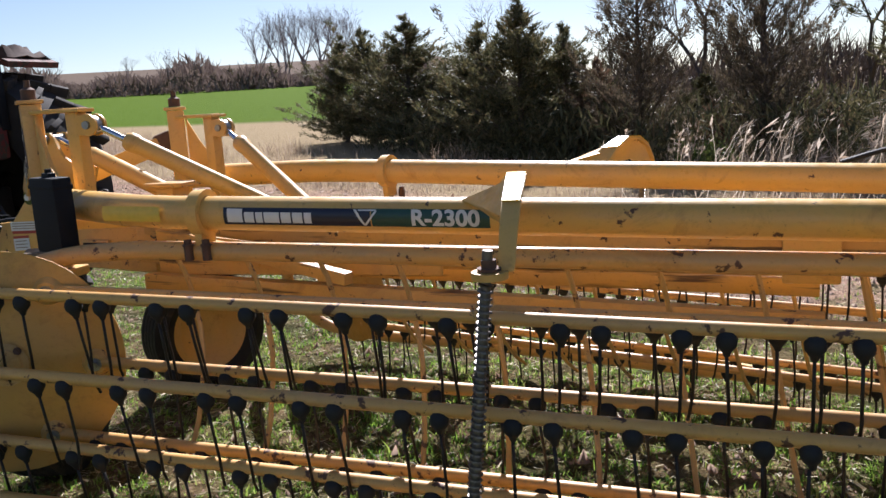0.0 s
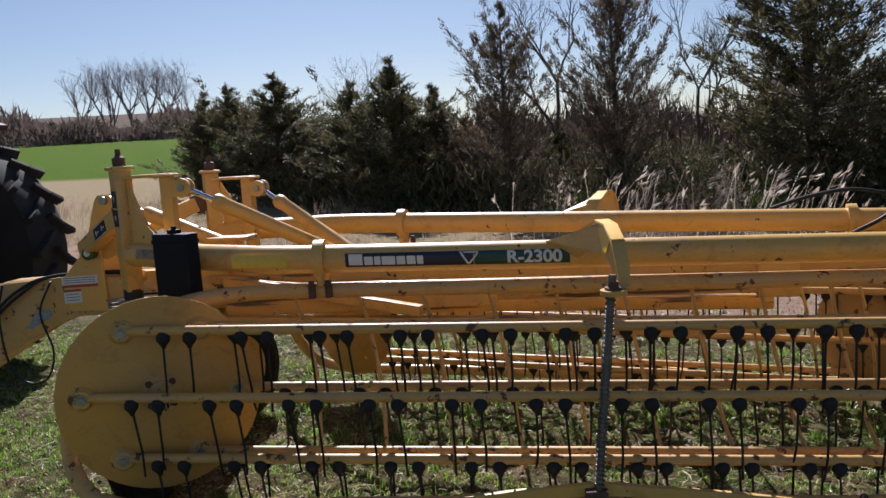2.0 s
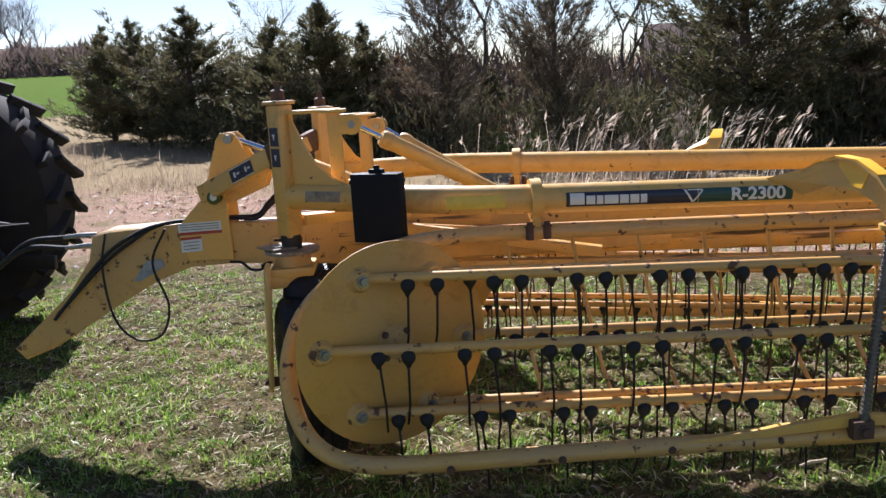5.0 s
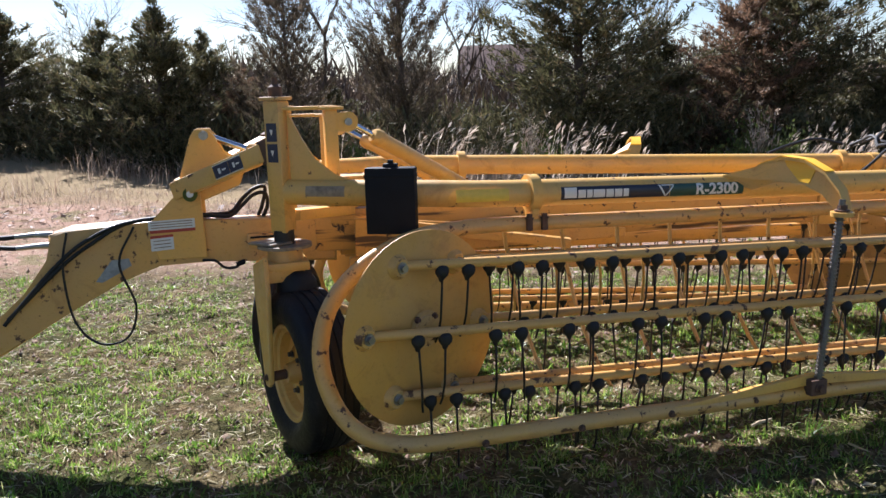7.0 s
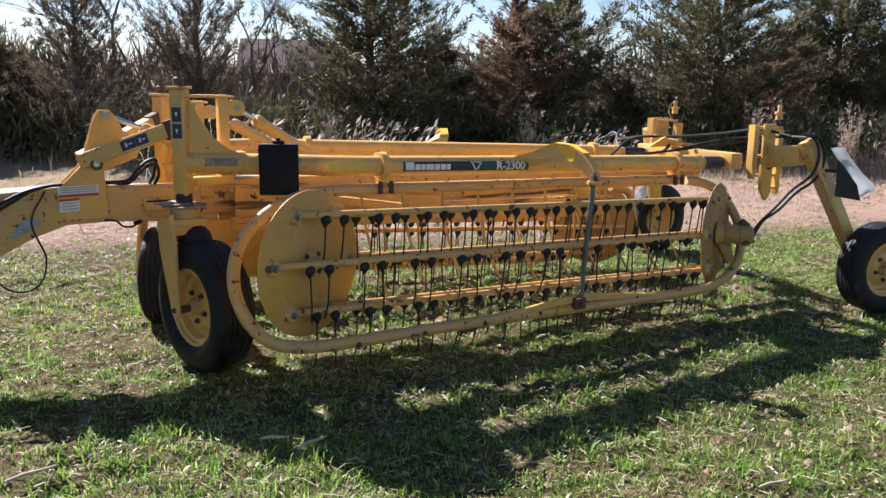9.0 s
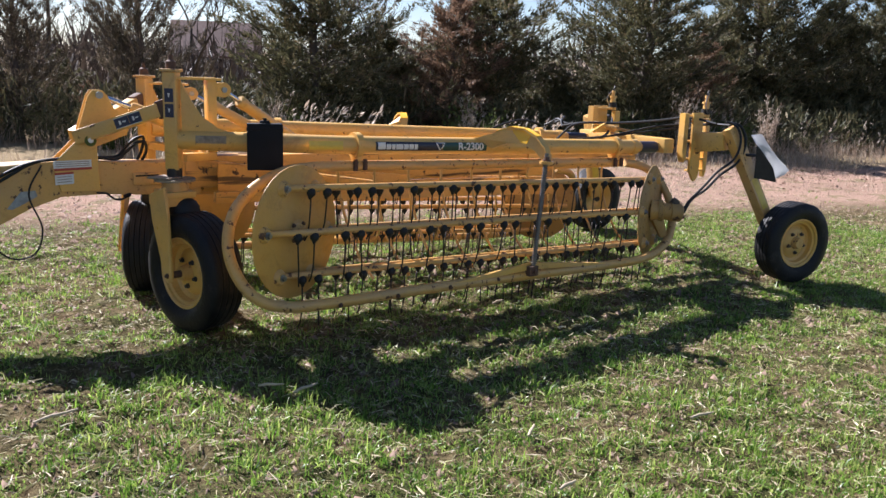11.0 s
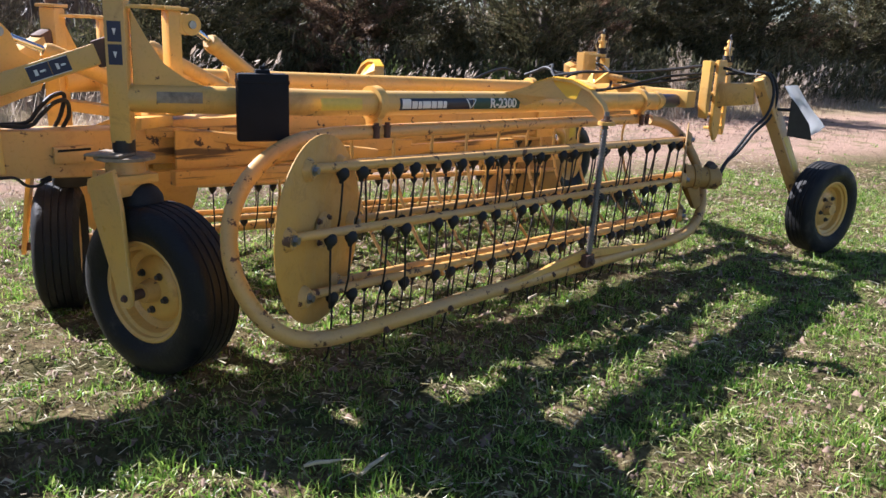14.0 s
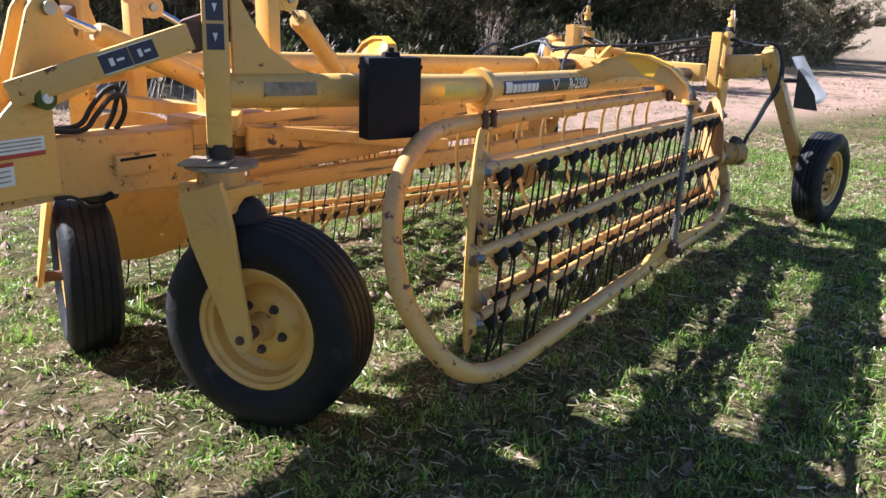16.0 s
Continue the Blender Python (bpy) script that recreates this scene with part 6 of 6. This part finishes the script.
def turf():
    rng = np.random.default_rng(12)

    def thick(x, y):
        line = 0.36 * x + y
        patch = value_noise(x + 40, y + 40, 0.9, 3) * 0.34 + value_noise(x + 40, y + 40, 2.7, 5) * 0.33 + value_noise(x + 40, y + 40, 7.0, 15) * 0.33
        row = 0.5 + 0.5 * np.sin((0.581 * x + 0.814 * y + 0.16 * value_noise(x + 40, y + 40, 1.6, 8)) * 2 * np.pi / 0.31)
        keep = (patch + 0.34 * row - 0.36) * 4.2
        patch = patch + 0.16 * (row - 0.5)
        keep *= np.clip((4.9 - line) / 2.0, 0.06, 1.0)
        return patch, np.clip(keep, 0.03, 0.95) * (1 - 0.3 * np.clip((y + 0.5) / 4.0, 0, 1))

    # tufts of many blades, thicker on the near side of the rake
    n = 78000
    x, y = rng.uniform(-3.8, 8.8, n), -4.2 + 9.3 * rng.random(n) ** 1.30
    patch, keep = thick(x, y)
    edge = np.clip(np.minimum(np.minimum(x + 3.8, 8.8 - x), y + 4.2) / 0.9, 0, 1)
    m = rng.random(n) < keep * 0.8 * edge
    x, y, patch = x[m], y[m], patch[m]
    per = 8
    big = np.repeat(rng.gamma(5.0, 0.2, len(x)) * (0.62 + 1.0 * np.clip((patch - 0.36) * 2.6, 0, 1)), per)
    x = np.repeat(x, per) + rng.normal(0, 0.016, len(x) * per) * (0.6 + big * 0.5)
    y = np.repeat(y, per) + rng.normal(0, 0.016, len(y) * per) * (0.6 + big * 0.5)
    length = rng.uniform(0.022, 0.052, len(x)) * (0.4 + 0.6 * big)
    v1, f1 = blades(x, y, length, rng.uniform(0.0045, 0.0095, len(x)), rng, 1.8)
    # wider sparse tufts round the worked patch
    n = 15000
    xo, yo = rng.uniform(-9.0, 14.0, n), rng.uniform(-9.5, 4.0, n)
    patch, keep = thick(xo, yo)
    out = np.clip(np.maximum(np.maximum(-3.0 - xo, xo - 8.0), -3.4 - yo) / 0.9, 0, 1) * np.clip(1.35 - np.hypot(xo - 2.5, yo) / 9.5, 0, 1)
    m = rng.random(n) < keep * out
    xo, yo = np.repeat(xo[m], 5), np.repeat(yo[m], 5)
    xo, yo = xo + rng.normal(0, 0.03, len(xo)), yo + rng.normal(0, 0.03, len(xo))
    v3, f3 = blades(xo, yo, rng.uniform(0.03, 0.07, len(xo)), rng.uniform(0.008, 0.015, len(xo)), rng, 1.8)
    # single blades between
    n = 60000
    x, y = rng.uniform(-3.5, 9.0, n), rng.uniform(-3.6, 6.5, n)
    patch, keep = thick(x, y)
    m = rng.random(n) < keep
    x, y = x[m], y[m]
    v2, f2 = blades(x, y, rng.uniform(0.02, 0.05, len(x)), rng.uniform(0.004, 0.008, len(x)), rng, 1.3)
    ob = new("grass", mesh_np("grass", np.concatenate([v1, v2, v3]), np.concatenate([f1, f2 + len(v1), f3 + len(v1) + len(v2)]), GRASS))
    tagged(ob, "short patchy green winter wheat and grass", "grass", kind="stuff")
    # thatch: thin dead blades lying tangled on the soil
    n = 115000
    x, y = rng.uniform(-3.5, 10.0, n), -3.6 + 12.6 * rng.random(n) ** 1.4
    line = 0.36 * x + y
    m = rng.random(n) < np.clip(1.2 - 0.16 * np.clip(line, 0, 9), 0.25, 1) * (0.45 + 0.9 * value_noise(x + 40, y + 40, 1.7, 44))
    x, y = x[m], y[m]
    n = len(x)
    a = rng.uniform(0, 2 * np.pi, n)
    L, w = rng.gamma(4.0, 0.012, n) + 0.01, rng.uniform(0.0012, 0.0034, n)
    turn = rng.normal(0, 0.5, n)
    c = np.stack([x, y, relief(x, y) + rng.uniform(0.003, 0.028, n)], 1)
    d1 = np.stack([np.cos(a), np.sin(a), rng.normal(0.15, 0.22, n)], 1) * L[:, None] / 2
    d2 = np.stack([np.cos(a + turn), np.sin(a + turn), rng.normal(-0.1, 0.22, n)], 1) * L[:, None] / 2
    s = np.stack([-np.sin(a), np.cos(a), rng.normal(0, 0.5, n)], 1) * w[:, None]
    v = np.stack([c - d1 - s, c - d1 + s, c + s, c - s, c + d2], 1).reshape(-1, 3)
    k = np.arange(n)[:, None] * 5
    f = np.concatenate([k + [0, 3, 1], k + [1, 3, 2], k + [3, 4, 2]], 0)
    ob = new("straw_litter", mesh_np("straw_litter", v, f, STRAW))
    tagged(ob, "tangled dead grass blades and straw on soil", "litter", kind="stuff")
    # larger pale stalk flakes lying flat
    n = 5200
    x, y = rng.uniform(-3.5, 10.0, n), rng.uniform(-3.6, 6.5, n)
    a = rng.uniform(0, np.pi, n)
    L, w = rng.gamma(2.0, 0.016, n) + 0.012, rng.uniform(0.0022, 0.0055, n)
    d = np.stack([np.cos(a), np.sin(a), rng.normal(0, 0.12, n)], 1) * L[:, None] / 2
    s = np.stack([-np.sin(a), np.cos(a), rng.normal(0, 0.12, n)], 1) * w[:, None] / 2
    c = np.stack([x, y, relief(x, y) + rng.uniform(0.010, 0.022, n)], 1)
    up = np.array([0, 0, 0.002])
    v = np.stack([c - d - s, c - s * 1.2 + up, c + d - s * 0.5, c + d + s * 0.6, c + s + up, c - d + s * 0.8], 1).reshape(-1, 3)
    base = np.arange(n)[:, None] * 6
    f = np.concatenate([base + [0, 1, 4, 5], base + [1, 2, 3, 4]], 0)
    ob = new("stalk_litter", mesh_np("stalk_litter", v, f, STALK))
    tagged(ob, "flat pale flakes of old corn stalk", "litter", kind="stuff")
    # clods
    n = 22000
    x, y = rng.uniform(-3.6, 10.0, n), -3.6 + 8.1 * rng.random(n) ** 1.2
    x, y = np.concatenate([x, rng.uniform(-7, 14, 5000)]), np.concatenate([y, rng.uniform(3.4, 10.5, 5000)])
    n = len(x)
    r = (rng.gamma(2.4, 0.0032, n) + 0.003) * np.clip(0.9 + 0.05 * y, 0.9, 1.15)
    tet = np.array([[1, 0, -0.5], [-0.5, 0.87, -0.5], [-0.5, -0.87, -0.5], [0.1, 0.1, 0.8]])
    v = (tet[None] + rng.normal(0, 0.25, (n, 4, 3))) * r[:, None, None] + np.stack([x, y, relief(x, y) + r * 0.3], 1)[:, None]
    base = np.arange(n)[:, None] * 4
    f = np.concatenate([base + t for t in ([0, 1, 3], [1, 2, 3], [2, 0, 3])], 0)
    ob = new("soil_clods", mesh_np("soil_clods", v.reshape(-1, 3), f, CLOD))
    tagged(ob, "small crumbled brown soil clods", "soil", kind="stuff")


def leaf_litter():
    """Dead leaves, bark and sticks strewn over the bare track."""
    rng = np.random.default_rng(88)
    n = 9000
    x = rng.uniform(-8, 22, n)
    line = np.where(rng.random(n) < 0.55, rng.normal(8.4, 0.7, n), rng.uniform(4.2, 9.0, n))
    y = line - 0.36 * x
    m = rng.random(n) < np.clip((value_noise(x + 60, y + 60, 0.8, 51) - 0.2) * 2.0, 0.05, 1)
    x, y = x[m], y[m]
    n = len(x)
    a = rng.uniform(0, 2 * np.pi, n)
    stick = rng.random(n) < 0.25
    L = np.where(stick, rng.gamma(3.0, 0.05, n) + 0.05, rng.gamma(3.0, 0.012, n) + 0.02)
    w = np.where(stick, rng.uniform(0.004, 0.010, n), L * rng.uniform(0.35, 0.7, n))
    d = np.stack([np.cos(a), np.sin(a), rng.normal(0, 0.25, n)], 1) * L[:, None] / 2
    s = np.stack([-np.sin(a), np.cos(a), rng.normal(0, 0.5, n)], 1) * w[:, None] / 2
    c = np.stack([x, y, relief(x, y) + rise(x, y) + rng.uniform(0.008, 0.03, n)], 1)
    lift = np.array([0, 0, 0.006])
    v = np.stack([c - d, c - s + lift, c + d, c + s + lift], 1).reshape(-1, 3)
    k = np.arange(n)[:, None] * 4
    ob = new("leaf_litter", mesh_np("leaf_litter", v, np.concatenate([k + [0, 1, 3], k + [1, 2, 3]], 0), LEAFLITTER))
    tagged(ob, "dead brown leaves and sticks on the track", "litter", kind="stuff")


LEAFLITTER = leaf_mat("dead_leaves", [(0.2, (0.09, 0.05, 0.035)), (0.5, (0.27, 0.17, 0.12)), (0.75, (0.45, 0.31, 0.24)), (0.95, (0.62, 0.50, 0.40))], 0.2)
leaf_litter()
CLOD = plain("soil_clod", (0.26, 0.175, 0.125), 0.95, scale=30)
turf()


def corn_cob_stalks():
    """A few larger pale stalk pieces lying on the turf."""
    random.seed(4)
    for x, y, a, l in ((0.37, -0.80, -0.5, 0.13), (0.50, -0.93, 0.2, 0.16), (-0.62, -0.62, 0.15, 0.20), (1.15, -1.92, 0.6, 0.12), (2.0, -2.25, -0.2, 0.15), (2.47, -0.16, 0.2, 0.14), (0.9, -2.4, 0.1, 0.1)):
        bm = bm_new()
        d = Vector((math.cos(a), math.sin(a), 0.05)) * l / 2
        c = Vector((x, y, 0.04 + float(relief(np.array([x]), np.array([y]))[0])))
        tube(bm, [c - d, c - d * 0.3 + Vector((0, 0, 0.006)), c + d * 0.4, c + d], [0.006, 0.008, 0.007, 0.004], 7)
        ob = part("dry_stalk", bm, STALK, None)
        tagged(ob, "pale broken corn stalk lying on turf", "stalk", "broken stalks")


corn_cob_stalks()


PLUME = leaf_mat("seed_plumes", [(0.2, (0.38, 0.29, 0.21)), (0.6, (0.58, 0.48, 0.38)), (0.95, (0.74, 0.66, 0.55))], 0.5)


def tall_dry_grass():
    rng = np.random.default_rng(21)
    n = 60000
    x = rng.uniform(-22, 46, n)
    line = rng.uniform(8.2, 15.5, n)
    y = line - 0.36 * x - np.where(x > 14, (x - 14) * -0.30, 0)
    clump = value_noise(x + 60, y + 60, 0.7, 9) * 0.6 + value_noise(x + 60, y + 60, 0.23, 2) * 0.4
    m = rng.random(n) < np.clip((clump - 0.25) * 2.4, 0.05, 1) * np.clip((line - 7.8) / 2.0, 0.12, 1)
    x, y, line, clump = x[m], y[m], line[m], clump[m]
    n = len(x)
    height = rng.uniform(0.16, 0.5, n) * (0.5 + 1.1 * clump) * np.clip((line - 7.2) / 4.0, 0.35, 1.25)
    v1, f1 = blades(x, y, height, rng.uniform(0.006, 0.014, n), rng, 0.75)
    n = 34000
    x = rng.uniform(-10, 15, n)
    line = 4.6 + 6.4 * rng.random(n) ** 0.75
    y = line - 0.36 * x
    m = rng.random(n) < np.clip((value_noise(x + 60, y + 60, 1.1, 31) - 0.32) * 2.5, 0.04, 1)
    x, y, line = x[m], y[m], line[m]
    v0, f0 = blades(x, y, rng.uniform(0.03, 0.10, len(x)) * np.clip((line - 3.5) / 4, 0.4, 1.5), rng.uniform(0.005, 0.011, len(x)), rng, 1.5)
    v1, f1 = np.concatenate([v1, v0]), np.concatenate([f1, f0 + len(v1)])
    ob = new("dry_grass", mesh_np("dry_grass", v1, f1, DRYGRASS))
    tagged(ob, "tangled tan winter grass below the cedars", "grass", kind="stuff")
    # seed-headed stems
    n = 5200
    x = rng.uniform(-14, 34, n)
    line = rng.uniform(9.0, 13.0, n)
    y = line - 0.36 * x + np.where(x > 14, (x - 14) * 0.30, 0)
    clump = value_noise(x + 60, y + 60, 0.55, 13)
    m = rng.random(n) < np.clip((clump - 0.40) * 3.5, 0.01, 1) * np.clip(-0.15 + 0.12 * x, 0.0, 1)
    x, y, clump = x[m], y[m], clump[m]
    n = len(x)
    h = rng.uniform(0.35, 0.95, n) * (0.6 + 0.6 * clump)
    bend = rng.normal(0.28, 0.28, (n, 2)) * np.array([1, -0.2])
    base = np.stack([x, y, np.zeros(n)], 1)
    top = base + np.stack([bend[:, 0] * h, bend[:, 1] * h, h], 1)
    s = np.array([[0.004, 0.002, 0]])
    v = np.stack([base - s, base + s, top + s * 0.6, top - s * 0.6], 1)
    plume = []
    for k in range(4):
        o = rng.normal(0, 0.012, (n, 3))
        d = np.stack([bend[:, 0] + rng.normal(0.25, 0.15, n), bend[:, 1] + rng.normal(0, 0.15, n), np.full(n, 0.55) + rng.normal(0, 0.25, n)], 1) * 0.14
        w = rng.normal(0, 1, (n, 3)) * 0.009
        st = top + o - np.array([0, 0, 0.03 * k])
        plume.append(np.stack([st, st + d * 0.5 + w, st + d, st + d * 0.5 - w], 1))
    v = np.concatenate([v] + plume, 0).reshape(-1, 3)
    ob = new("seed_stems", mesh_np("seed_stems", v, np.arange(len(v)).reshape(-1, 4), PLUME))
    tagged(ob, "tall pale grass stems with feathery seed heads", "grass", kind="stuff")


tall_dry_grass()


def shrubs():
    random.seed(9)
    for x, y, s in ((9.3, 8.6, 1.1), (12.2, 7.4, 0.9), (6.2, 10.6, 0.9), (3.2, 11.8, 0.6), (15.5, 6.8, 0.8)):
        root = empty("shrub", (x, y, 0))
        pts = []
        bm = bm_new()
        for k in range(26):
            az = random.random() * 6.28
            line = limb_curve(Vector((x, y, 0)), Vector((math.cos(az), math.sin(az), random.uniform(0.4, 1.2))), s * random.uniform(0.5, 1.1), 0.02, 4)
            tube(bm, line, 0.006, 4, caps=False)
            pts += [(p, Vector((0, 0, 1))) for p in line[1:]]
        part("stems", bm, BARK, root)
        v, f = sprays(pts, 26, 0.07, 0.02, 0.11)
        link_mesh("leaves", mesh_np("leaves", v - np.zeros(3), f, SHRUB), root).matrix_parent_inverse = Matrix.Translation((-x, -y, 0))
        tagged(root, "low yellow-green shrub in the dry grass", "shrub", "shrubs")


shrubs()


def weed_clump(x, y, n, tall, seed):
    """A clump of dry weeds with small seed heads on branching stems."""
    random.seed(seed)
    root = empty("weed_clump", (x, y, 0))
    bm = bm_new()
    heads = []
    for k in range(n):
        az = random.random() * 6.28
        d = Vector((math.cos(az) * 0.13, math.sin(az) * 0.13, 1))
        line = limb_curve(Vector((x + random.gauss(0, 0.07), y + random.gauss(0, 0.07), 0)), d, tall * random.uniform(0.6, 1.1), 0.0, 4)
        tube(bm, line, [0.005, 0.004, 0.0035, 0.003, 0.002], 4, caps=False)
        heads += [(p.lerp(q, random.random()), (q - p).normalized()) for p, q in zip(line[2:], line[3:]) for _ in range(2)]
    part("dry_stem", bm, PLUME, root)["kind"] = "stuff"
    v, f = sprays(heads, 5, 0.06, 0.009, 0.025, 0.7, 0.3)
    link_mesh("seed_fluff", mesh_np("seed_fluff", v, f, PLUME), root)["kind"] = "stuff"
    link = root.children[-1]
    link.matrix_parent_inverse = Matrix.Translation((-x, -y, 0))
    tagged(root, "dry tan weed clump with fluffy seed heads", "weeds", "weed clumps")


for k, (x, y, n, tall) in enumerate(((13.4, 4.5, 26, 1.3), (8.9, 8.1, 18, 1.2), (13.0, 6.2, 20, 1.4), (5.4, 9.4, 16, 1.1), (3.0, 10.2, 14, 1.0))):
    weed_clump(x, y, n, tall, 300 + k)
